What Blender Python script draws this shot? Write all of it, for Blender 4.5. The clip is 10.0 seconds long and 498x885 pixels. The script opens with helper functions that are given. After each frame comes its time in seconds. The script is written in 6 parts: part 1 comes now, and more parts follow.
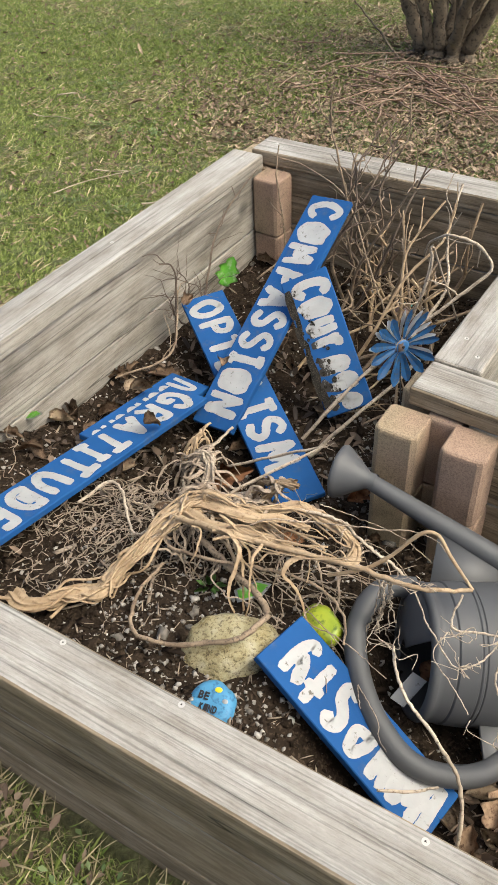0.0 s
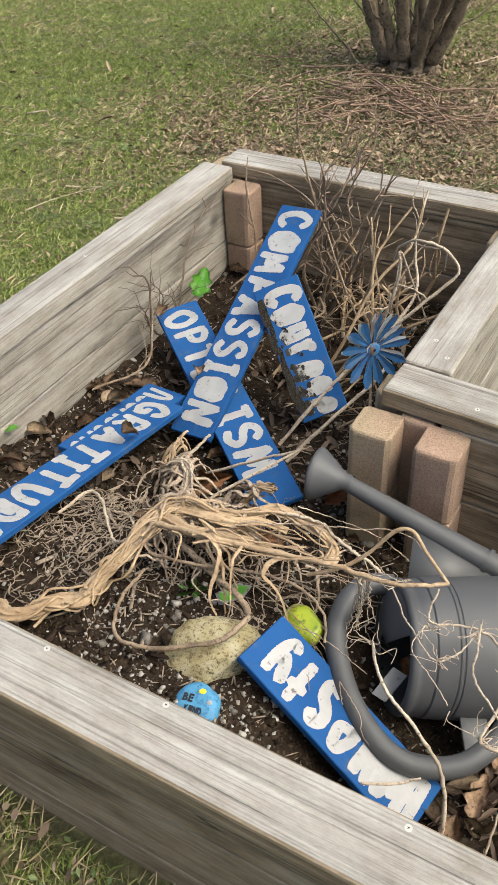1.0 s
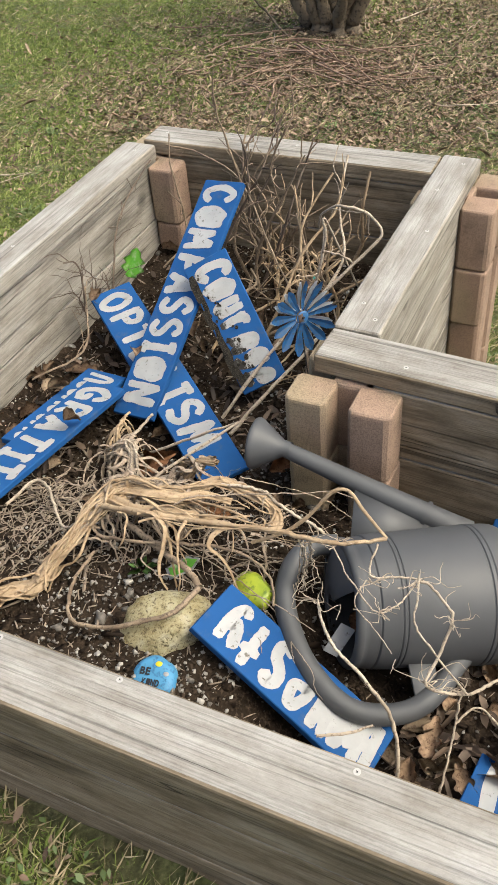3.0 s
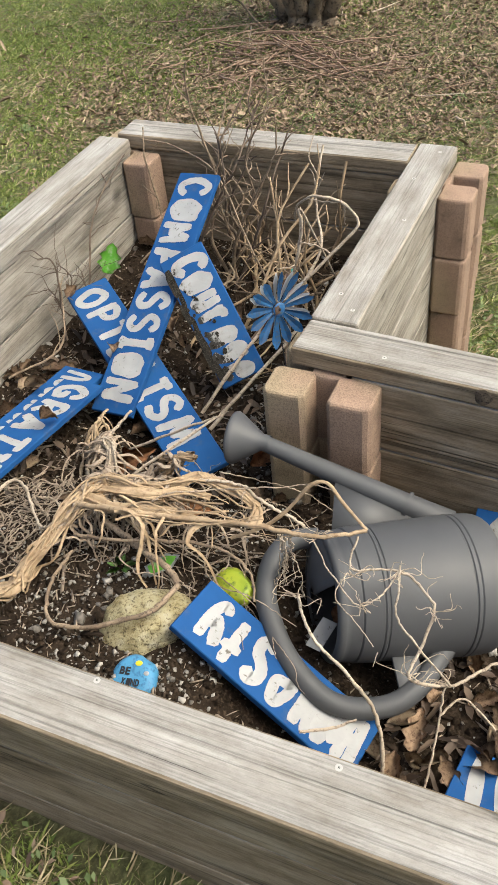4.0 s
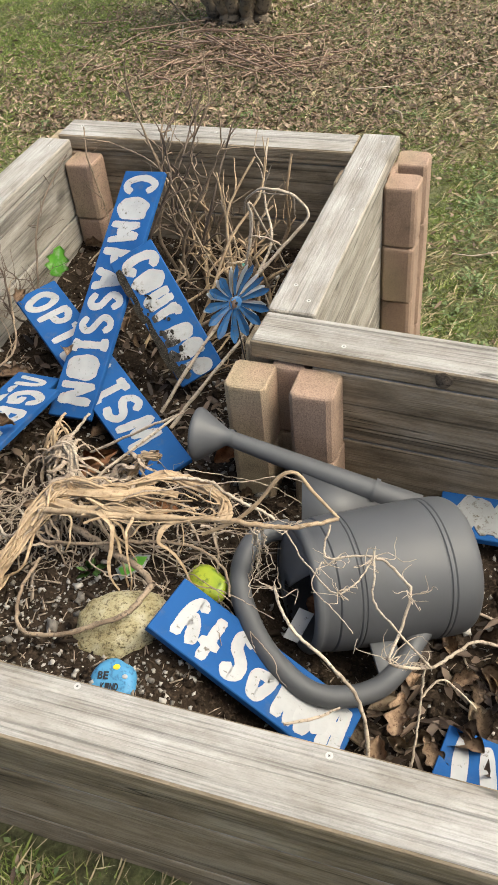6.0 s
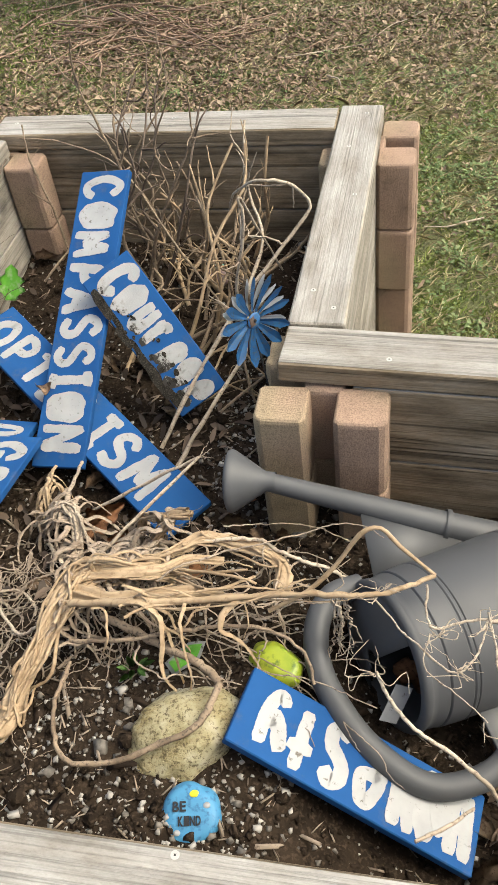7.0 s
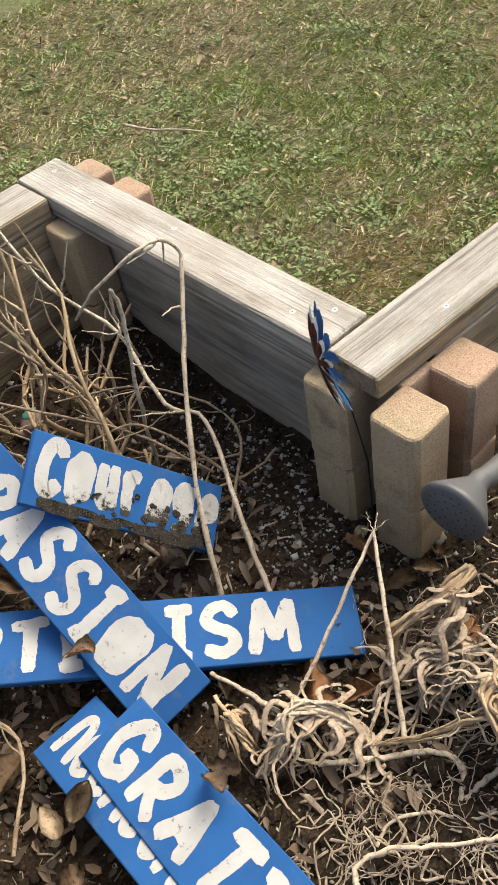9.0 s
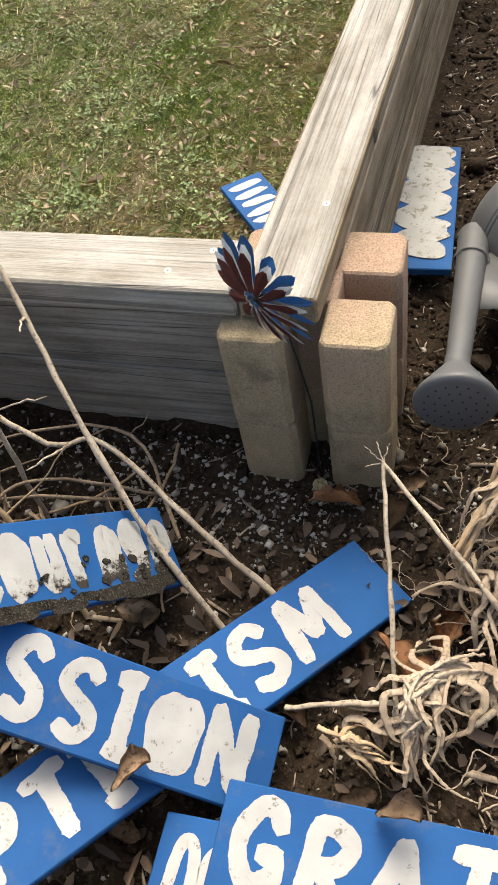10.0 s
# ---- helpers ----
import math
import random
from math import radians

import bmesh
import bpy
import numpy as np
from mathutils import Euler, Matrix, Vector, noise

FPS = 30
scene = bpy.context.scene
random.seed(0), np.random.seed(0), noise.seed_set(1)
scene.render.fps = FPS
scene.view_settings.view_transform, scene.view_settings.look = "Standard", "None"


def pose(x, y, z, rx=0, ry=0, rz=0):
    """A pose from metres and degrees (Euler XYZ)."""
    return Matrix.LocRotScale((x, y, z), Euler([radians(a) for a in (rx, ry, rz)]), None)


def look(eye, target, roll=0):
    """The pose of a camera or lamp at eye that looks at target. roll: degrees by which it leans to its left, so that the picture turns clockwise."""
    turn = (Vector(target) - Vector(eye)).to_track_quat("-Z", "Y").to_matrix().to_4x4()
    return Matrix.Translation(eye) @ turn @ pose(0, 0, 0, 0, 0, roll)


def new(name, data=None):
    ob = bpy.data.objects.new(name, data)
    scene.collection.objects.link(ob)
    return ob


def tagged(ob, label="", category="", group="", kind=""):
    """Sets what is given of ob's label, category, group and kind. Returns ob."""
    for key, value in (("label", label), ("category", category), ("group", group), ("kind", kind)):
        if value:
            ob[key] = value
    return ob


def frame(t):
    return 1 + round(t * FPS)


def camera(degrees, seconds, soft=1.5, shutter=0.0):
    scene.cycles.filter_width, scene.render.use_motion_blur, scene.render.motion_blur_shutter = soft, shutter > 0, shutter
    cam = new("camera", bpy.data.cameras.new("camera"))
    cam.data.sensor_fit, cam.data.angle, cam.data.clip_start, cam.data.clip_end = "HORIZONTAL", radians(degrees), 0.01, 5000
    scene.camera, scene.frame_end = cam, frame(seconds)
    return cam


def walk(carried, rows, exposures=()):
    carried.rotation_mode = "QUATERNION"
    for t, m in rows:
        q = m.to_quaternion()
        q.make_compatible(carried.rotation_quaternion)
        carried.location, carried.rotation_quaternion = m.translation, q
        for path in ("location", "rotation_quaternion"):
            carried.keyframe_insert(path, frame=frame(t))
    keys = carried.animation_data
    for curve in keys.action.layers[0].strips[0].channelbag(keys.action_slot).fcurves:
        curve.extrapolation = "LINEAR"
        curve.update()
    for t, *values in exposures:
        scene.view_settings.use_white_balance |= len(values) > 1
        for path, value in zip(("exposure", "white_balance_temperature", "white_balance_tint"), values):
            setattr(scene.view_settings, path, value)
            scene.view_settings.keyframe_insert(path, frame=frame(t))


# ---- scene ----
cam = camera(32.7, 10.0, 0.8)
PATH = [
    (0, (0.351, -1.118, 1.471), (-0.487, 0.126, 0.148), -2.5),
    (0.5, (0.341, -1.163, 1.487), (-0.49, 0.107, 0.185), -2.2),
    (1, (0.368, -1.136, 1.475), (-0.439, 0.15, 0.173), -3.0),
    (1.5, (0.414, -1.107, 1.47), (-0.338, 0.194, 0.15), -3.8),
    (2, (0.429, -1.114, 1.489), (-0.297, 0.188, 0.155), -4.6),
    (2.5, (0.42, -1.135, 1.491), (-0.303, 0.16, 0.149), -5.5),
    (3.8, (0.413, -1.13, 1.481), (-0.282, 0.157, 0.116), -6.4),
    (4, (0.425, -1.119, 1.475), (-0.263, 0.174, 0.113), -6.5),
    (4.5, (0.436, -1.114, 1.476), (-0.228, 0.193, 0.116), -6.4),
    (5, (0.435, -1.115, 1.47), (-0.203, 0.208, 0.113), -6.0),
    (6.5, (0.324, -1.132, 1.453), (-0.193, 0.209, 0.061), -7.3),
    (7, (0.175, -0.959, 1.397), (-0.235, 0.384, -0.027), -8.6),
    (7.5, (0.001, -0.702, 1.392), (-0.236, 0.657, -0.056), -11.0),
    (7.8, (-0.121, -0.651, 1.382), (-0.211, 0.734, -0.057), -12.7),
    (8, (-0.245, -0.645, 1.381), (-0.232, 0.727, -0.074), -14.3),
    (8.2, (-0.381, -0.66, 1.396), (-0.217, 0.695, -0.066), -14.7),
    (8.5, (-0.482, -0.652, 1.39), (-0.074, 0.647, -0.075), -14.0),
    (8.7, (-0.538, -0.622, 1.372), (0.042, 0.612, -0.091), -12.9),
    (9, (-0.607, -0.546, 1.346), (0.166, 0.554, -0.135), -12.4),
    (9.2, (-0.660, -0.498, 1.333), (0.246, 0.508, -0.140), -11.6),
    (9.5, (-0.697, -0.38, 1.318), (0.323, 0.425, -0.202), -11.6),
    (10, (-0.69, -0.213, 1.213), (0.456, 0.284, -0.349), -12.8),
]
walk(cam, [(t, look(eye, target, roll)) for t, eye, target, roll in PATH],
     [(0.0, 0.91, 6700, 2), (7.5, 1.08, 6900, 1), (9.0, 1.25, 7200, 2), (10.0, 1.31, 7250, 3)])

# ---- light ----
world = bpy.data.worlds.new("sky")
scene.world = world
world.use_nodes = True
wn = world.node_tree.nodes
sky = wn.new("ShaderNodeTexSky")
sky.sky_type, sky.sun_disc = "NISHITA", False
SUN_EL, SUN_AZ = 57.0, 82.0          # azimuth clockwise from +y
sky.sun_elevation, sky.sun_rotation = radians(SUN_EL), radians(SUN_AZ)
sky.air_density, sky.dust_density, sky.ozone_density = 0.7, 6.0, 0.4
wn["Background"].inputs["Strength"].default_value = 0.15
world.node_tree.links.new(sky.outputs[0], wn["Background"].inputs["Color"])
sun = new("sun", bpy.data.lights.new("sun", "SUN"))
sun.data.energy, sun.data.angle, sun.data.color = 0.98, radians(28), (1.0, 0.95, 0.88)
_e, _a = radians(SUN_EL), radians(SUN_AZ)
sun.matrix_world = look((0, 0, 0), (-math.cos(_e) * math.sin(_a), -math.cos(_e) * math.cos(_a), -math.sin(_e)))

# ---- materials ----


def mat(name, rough=0.8, metal=0.0):
    m = bpy.data.materials.new(name)
    m.use_nodes = True
    b = m.node_tree.nodes["Principled BSDF"]
    b.inputs["Roughness"].default_value, b.inputs["Metallic"].default_value = rough, metal
    return m, m.node_tree.nodes, m.node_tree.links, b


def ramp(n, l, src, stops):
    r = n.new("ShaderNodeValToRGB")
    e = r.color_ramp.elements
    while len(e) < len(stops):
        e.new(0.5)
    for k, (p, c) in zip(e, stops):
        k.position = p
        k.color = (*c, 1) if len(c) == 3 else (c[0], c[0], c[0], 1)
    l.new(src, r.inputs[0])
    return r.outputs[0]


def mix(n, l, fac, a, b, mode="MIX"):
    x = n.new("ShaderNodeMix")
    x.data_type, x.blend_type = "RGBA", mode
    for i, v in ((0, fac), (6, a), (7, b)):
        if isinstance(v, (int, float)):
            x.inputs[i].default_value = v
        elif isinstance(v, tuple):
            x.inputs[i].default_value = (*v, 1)
        else:
            l.new(v, x.inputs[i])
    return x.outputs[2]


def coords(n, l, scale=(1, 1, 1), kind="Object", shift=False):
    tc = n.new("ShaderNodeTexCoord")
    mp = n.new("ShaderNodeMapping")
    mp.inputs["Scale"].default_value = scale
    l.new(tc.outputs[kind], mp.inputs["Vector"])
    if shift:
        oi = n.new("ShaderNodeObjectInfo")
        mu = n.new("ShaderNodeMath")
        mu.operation = "MULTIPLY"
        mu.inputs[1].default_value = 37.0
        l.new(oi.outputs["Random"], mu.inputs[0])
        l.new(mu.outputs[0], mp.inputs["Location"])
    return mp.outputs[0]


def tex(n, l, vec, scale, detail=4, rough=0.55, dist=0.0):
    t = n.new("ShaderNodeTexNoise")
    t.inputs["Scale"].default_value, t.inputs["Detail"].default_value = scale, detail
    t.inputs["Roughness"].default_value, t.inputs["Distortion"].default_value = rough, dist
    l.new(vec, t.inputs["Vector"])
    return t.outputs[0]


def bump(n, l, b, h, strength, dist):
    x = n.new("ShaderNodeBump")
    x.inputs["Strength"].default_value, x.inputs["Distance"].default_value = strength, dist
    l.new(h, x.inputs["Height"])
    l.new(x.outputs[0], b.inputs["Normal"])


def noisy(name, c1, c2, scale, rough=0.85, c3=None, fine=220.0, bump_d=0.001, kind="Object", vary=0.0):
    """A two-scale mottled surface."""
    m, n, l, b = mat(name, rough)
    v = coords(n, l, kind=kind, shift=kind == "Object")
    col = ramp(n, l, tex(n, l, v, scale, 5), [(0.32, c1), (0.68, c2)])
    f = tex(n, l, v, fine, 3)
    if c3:
        col = mix(n, l, ramp(n, l, f, [(0.52, (0,)), (0.68, (1,))]), col, c3)
    if vary:
        oi = n.new("ShaderNodeObjectInfo")
        hs = n.new("ShaderNodeHueSaturation")
        mr = n.new("ShaderNodeMapRange")
        mr.inputs[3].default_value, mr.inputs[4].default_value = 1 - vary, 1 + vary
        l.new(oi.outputs["Random"], mr.inputs[0])
        l.new(mr.outputs[0], hs.inputs["Value"])
        l.new(col, hs.inputs["Color"])
        col = hs.outputs[0]
    l.new(col, b.inputs["Base Color"])
    bump(n, l, b, f, 0.6, bump_d)
    return m


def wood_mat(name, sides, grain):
    """Weathered softwood, grain along the board's x: upward faces pale grey, all other faces in the three tones of
    sides.
    """
    m, n, l, b = mat(name, 0.85)
    ring = tex(n, l, coords(n, l, (0.75, 74, 74), shift=True), 1.6, 6, 0.62, 0.5)
    fine = tex(n, l, coords(n, l, (2.0, 230, 230), shift=True), 1.6, 4, 0.7, 0.25)
    blot = tex(n, l, coords(n, l, (4.5, 13, 13), shift=True), 1.6, 8, 0.66)
    band = tex(n, l, coords(n, l, (1.6, 17, 17), shift=True), 1.6, 6, 0.62, 0.6)
    speck = tex(n, l, coords(n, l, (90, 240, 240), shift=True), 1.5, 4, 0.7)
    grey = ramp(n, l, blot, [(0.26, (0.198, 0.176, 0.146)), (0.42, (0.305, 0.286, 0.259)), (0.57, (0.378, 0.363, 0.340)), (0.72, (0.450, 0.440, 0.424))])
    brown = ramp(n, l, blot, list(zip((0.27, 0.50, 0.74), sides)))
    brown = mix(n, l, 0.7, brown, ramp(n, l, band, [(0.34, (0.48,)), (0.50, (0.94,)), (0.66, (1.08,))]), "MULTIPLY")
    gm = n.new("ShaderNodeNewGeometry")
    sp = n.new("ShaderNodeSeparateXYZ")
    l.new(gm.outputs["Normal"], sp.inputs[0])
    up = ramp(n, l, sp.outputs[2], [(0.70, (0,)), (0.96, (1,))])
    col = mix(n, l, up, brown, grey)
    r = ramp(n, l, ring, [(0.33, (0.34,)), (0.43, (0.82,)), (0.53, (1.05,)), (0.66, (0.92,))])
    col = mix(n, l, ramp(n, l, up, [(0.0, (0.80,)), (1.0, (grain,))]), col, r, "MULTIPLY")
    f = ramp(n, l, fine, [(0.32, (0.55,)), (0.47, (0.95,)), (0.70, (1.12,))])
    col = mix(n, l, ramp(n, l, up, [(0.0, (0.70,)), (1.0, (0.72,))]), col, f, "MULTIPLY")
    s = ramp(n, l, speck, [(0.30, (0.74,)), (0.5, (1.0,)), (0.7, (1.10,))])
    col = mix(n, l, 0.5, col, s, "MULTIPLY")
    crack = ramp(n, l, tex(n, l, coords(n, l, (0.16, 6, 6), shift=True), 4.0, 1, 0.4, 0.0), [(0.491, (1,)), (0.498, (0.12,)), (0.505, (1,))])
    where = ramp(n, l, tex(n, l, coords(n, l, (2.2, 14, 14), shift=True), 1.7, 2), [(0.49, (0,)), (0.55, (1,))])
    crack2 = mix(n, l, where, (1, 1, 1), crack)
    col = mix(n, l, 1.0, col, crack2, "MULTIPLY")
    vo = n.new("ShaderNodeTexVoronoi")
    vo.feature = "F1"
    vo.inputs["Scale"].default_value = 3.1
    l.new(coords(n, l, (0.85, 1.6, 1.1), shift=True), vo.inputs["Vector"])
    knot = ramp(n, l, vo.outputs["Distance"], [(0.03, (0.25,)), (0.055, (0.55,)), (0.075, (1,))])
    col = mix(n, l, 0.75, col, knot, "MULTIPLY")
    l.new(col, b.inputs["Base Color"])
    hgt = mix(n, l, 0.7, r, f, "MULTIPLY")
    hgt = mix(n, l, 0.5, hgt, s, "MULTIPLY")
    hgt = mix(n, l, 1.0, hgt, crack2, "MULTIPLY")
    bump(n, l, b, hgt, 1.0, 0.0018)
    return m


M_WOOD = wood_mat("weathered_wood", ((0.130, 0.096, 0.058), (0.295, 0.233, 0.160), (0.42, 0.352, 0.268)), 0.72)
# same wood with paler side tones, for the left and side boards
M_WOOD_PALE = wood_mat("pale_wood", ((0.200, 0.178, 0.146), (0.365, 0.335, 0.290), (0.47, 0.445, 0.405)), 0.50)


def block_mat():
    m, n, l, b = mat("cast_concrete", 0.9)
    v = coords(n, l, shift=True)
    # olive-buff casts that turn red-brown towards one side
    sp = n.new("ShaderNodeSeparateXYZ")
    l.new(coords(n, l), sp.inputs[0])
    mr = n.new("ShaderNodeMapRange")
    mr.inputs[1].default_value, mr.inputs[2].default_value, mr.inputs[3].default_value, mr.inputs[4].default_value = -0.1, 0.1, -0.24, 0.30
    l.new(sp.outputs[0], mr.inputs[0])
    ad = n.new("ShaderNodeMath")
    l.new(tex(n, l, v, 7, 3, 0.5), ad.inputs[0])
    l.new(mr.outputs[0], ad.inputs[1])
    oi = n.new("ShaderNodeObjectInfo")
    wide = n.new("ShaderNodeMapRange")
    wide.inputs[3].default_value, wide.inputs[4].default_value = -0.08, 0.16
    l.new(oi.outputs["Random"], wide.inputs[0])
    sm = n.new("ShaderNodeMath")
    l.new(ad.outputs[0], sm.inputs[0])
    l.new(wide.outputs[0], sm.inputs[1])
    base = ramp(n, l, sm.outputs[0], [(0.36, (0.378, 0.300, 0.190)), (0.52, (0.358, 0.270, 0.182)), (0.72, (0.325, 0.222, 0.162))])
    big = ramp(n, l, tex(n, l, v, 14, 6, 0.65), [(0.28, (0.50,)), (0.42, (0.86,)), (0.7, (1.12,))])
    col = mix(n, l, 1.0, base, big, "MULTIPLY")
    f = tex(n, l, v, 420, 3, 0.7)
    col = mix(n, l, 0.6, col, ramp(n, l, f, [(0.33, (0.4,)), (0.5, (1.0,)), (0.7, (1.4,))]), "MULTIPLY")
    l.new(col, b.inputs["Base Color"])
    bump(n, l, b, f, 0.9, 0.0020)
    return m


M_BLOCK = block_mat()


def sign_mat():
    m, n, l, b = mat("blue_paint", 0.7)
    b.inputs["Specular IOR Level"].default_value = 0.12
    v = coords(n, l, shift=True)
    col = ramp(n, l, tex(n, l, v, 9, 5), [(0.3, (0.011, 0.062, 0.198)), (0.7, (0.016, 0.088, 0.264))])
    dirt = ramp(n, l, tex(n, l, v, 26, 6, 0.7), [(0.56, (0,)), (0.76, (0.6,))])
    col = mix(n, l, dirt, col, (0.085, 0.10, 0.13))
    l.new(col, b.inputs["Base Color"])
    bump(n, l, b, tex(n, l, coords(n, l, (6, 60, 60), shift=True), 4, 4), 0.35, 0.0006)
    return m


M_SIGN = sign_mat()


def paint_mat(name, dirt_lo, tone=1.0):
    m, n, l, b = mat(name, 0.5)
    v = coords(n, l, shift=True)
    col = ramp(n, l, tex(n, l, v, 18, 4), [(0.3, (0.285 * tone, 0.292 * tone, 0.295 * tone)), (0.7, (0.38 * tone, 0.386 * tone, 0.392 * tone))])
    d = ramp(n, l, tex(n, l, v, 75, 7, 0.75), [(dirt_lo, (0,)), (dirt_lo + 0.07, (1,))])
    col = mix(n, l, d, col, (0.10, 0.085, 0.065))
    l.new(col, b.inputs["Base Color"])
    bump(n, l, b, tex(n, l, v, 90, 3), 0.5, 0.0008)
    return m


M_WHITE = paint_mat("white_brush_paint", 0.59)
M_WHITE_WASH = paint_mat("soiled_white_wash", 0.54, 0.72)


def muddy_paint():
    """White paint caked with mud along the board's lower edge."""
    m, n, l, b = mat("mud_caked_white_paint", 0.7)
    v = coords(n, l)
    sp = n.new("ShaderNodeSeparateXYZ")
    l.new(v, sp.inputs[0])
    mr = n.new("ShaderNodeMapRange")
    mr.inputs[1].default_value, mr.inputs[2].default_value, mr.inputs[3].default_value, mr.inputs[4].default_value = 0.012, 0.066, 0.22, -0.14
    l.new(sp.outputs[1], mr.inputs[0])
    mx = n.new("ShaderNodeMapRange")
    mx.inputs[1].default_value, mx.inputs[2].default_value, mx.inputs[3].default_value, mx.inputs[4].default_value = 0.06, 0.20, -0.03, 0.10
    l.new(sp.outputs[0], mx.inputs[0])
    a0 = n.new("ShaderNodeMath")
    l.new(mr.outputs[0], a0.inputs[0])
    l.new(mx.outputs[0], a0.inputs[1])
    ad = n.new("ShaderNodeMath")
    l.new(tex(n, l, v, 70, 8, 0.78), ad.inputs[0])
    l.new(a0.outputs[0], ad.inputs[1])
    col = ramp(n, l, tex(n, l, v, 18, 4), [(0.3, (0.32, 0.327, 0.33)), (0.7, (0.425, 0.43, 0.435))])
    col = mix(n, l, ramp(n, l, ad.outputs[0], [(0.54, (0,)), (0.66, (0.45,))]), col, (0.20, 0.17, 0.12))
    col = mix(n, l, ramp(n, l, ad.outputs[0], [(0.64, (0,)), (0.69, (1,))]), col, (0.022, 0.018, 0.014))
    l.new(col, b.inputs["Base Color"])
    bump(n, l, b, ad.outputs[0], 0.7, 0.002)
    return m


M_WHITE_MUD = muddy_paint()
M_MUD = noisy("dried_mud", (0.010, 0.009, 0.008), (0.036, 0.032, 0.027), 60, 0.95, (0.085, 0.075, 0.06), 500, 0.002)
M_SOIL = noisy("potting_soil", (0.014, 0.0100, 0.0072), (0.034, 0.0242, 0.0168), 22, 0.95, (0.060, 0.043, 0.031), 170, 0.006)
M_KNOT = noisy("dark_knot", (0.045, 0.033, 0.022), (0.15, 0.115, 0.08), 60, 0.85, (0.03, 0.02, 0.014), 300, 0.002)
M_CHIP = noisy("bark_chip", (0.014, 0.010, 0.0075), (0.052, 0.037, 0.027), 14, 0.9, kind="Object")
M_PEB = noisy("pale_grit", (0.22, 0.20, 0.175), (0.46, 0.44, 0.41), 30, 0.85)
for _m in (M_SOIL, M_CHIP, M_MUD):
    _m.node_tree.nodes["Principled BSDF"].inputs["Specular IOR Level"].default_value = 0.08
for _m in (M_WOOD, M_WOOD_PALE):
    _m.node_tree.nodes["Principled BSDF"].inputs["Specular IOR Level"].default_value = 0.2
M_CAN, _n, _l, _b = mat("grey_plastic", 0.5)
_v = coords(_n, _l)
_l.new(ramp(_n, _l, tex(_n, _l, _v, 7, 4), [(0.3, (0.062, 0.064, 0.069)), (0.7, (0.080, 0.083, 0.089))]), _b.inputs["Base Color"])
_l.new(ramp(_n, _l, tex(_n, _l, _v, 11, 5), [(0.3, (0.50,)), (0.7, (0.64,))]), _b.inputs["Roughness"])
bump(_n, _l, _b, tex(_n, _l, _v, 600, 2), 0.15, 0.0003)
M_DARK, _n, _l, _b = mat("black_recess", 0.9)
_b.inputs["Base Color"].default_value = (0.01, 0.01, 0.011, 1)
M_STEEL, _n, _l, _b = mat("zinc_screw", 0.55, 0.6)
_b.inputs["Base Color"].default_value = (0.52, 0.51, 0.49, 1)
M_PETAL = noisy("blue_enamel", (0.012, 0.085, 0.23), (0.028, 0.15, 0.36), 30, 0.5, (0.06, 0.10, 0.16), 160, 0.0004)
M_PETAL_W = noisy("white_enamel", (0.55, 0.57, 0.58), (0.75, 0.76, 0.77), 30, 0.4)
M_RUST = noisy("rusty_maroon_metal", (0.095, 0.016, 0.014), (0.19, 0.045, 0.032), 60, 0.6, (0.06, 0.03, 0.02), 300)
M_RUST_B = noisy("brown_rust", (0.05, 0.030, 0.020), (0.12, 0.072, 0.048), 90, 0.8, (0.04, 0.07, 0.10), 300)
M_STRAW = noisy("dried_stem", (0.26, 0.180, 0.105), (0.44, 0.330, 0.212), 24, 0.8, (0.25, 0.17, 0.10), 140, 0.0012)
M_STRAW2 = noisy("pale_dried_root", (0.29, 0.235, 0.175), (0.52, 0.44, 0.345), 20, 0.8, (0.17, 0.13, 0.10), 200, 0.001)
M_TWIG = noisy("woody_twig", (0.15, 0.105, 0.07), (0.34, 0.26, 0.18), 30, 0.85, (0.10, 0.075, 0.055), 260, 0.001)
M_TWIG_D = noisy("dark_twig", (0.07, 0.05, 0.038), (0.16, 0.12, 0.09), 30, 0.9, None, 260, 0.001)
M_LEAF = noisy("dry_oak_leaf", (0.12, 0.075, 0.045), (0.27, 0.185, 0.12), 40, 0.9, (0.09, 0.05, 0.03), 150, 0.0008, vary=0.45)
M_LEAF_R = noisy("russet_oak_leaf", (0.20, 0.085, 0.035), (0.36, 0.175, 0.085), 40, 0.85, (0.13, 0.06, 0.03), 150, 0.0008)
M_LEAF_P = noisy("pale_dry_leaf", (0.27, 0.20, 0.13), (0.42, 0.33, 0.23), 40, 0.8, (0.18, 0.12, 0.08), 150, 0.0008, vary=0.3)
M_GREEN = noisy("bright_green_leaf", (0.10, 0.38, 0.03), (0.22, 0.58, 0.08), 40, 0.45, (0.40, 0.55, 0.30), 60, 0.0006)


def stone_mat():
    """Yellow-grey rough stone with pale lichen and dark pits."""
    m, n, l, b = mat("lichen_stone", 0.92)
    v = coords(n, l)
    col = ramp(n, l, tex(n, l, v, 22, 5), [(0.32, (0.28, 0.22, 0.095)), (0.52, (0.42, 0.37, 0.22)), (0.68, (0.52, 0.49, 0.38))])
    f = tex(n, l, v, 190, 6, 0.75)
    col = mix(n, l, ramp(n, l, f, [(0.52, (0,)), (0.60, (0.6,))]), col, (0.46, 0.42, 0.27))
    col = mix(n, l, ramp(n, l, f, [(0.40, (0.9,)), (0.48, (0,))]), col, (0.12, 0.095, 0.05))
    l.new(col, b.inputs["Base Color"])
    bump(n, l, b, f, 1.0, 0.004)
    return m


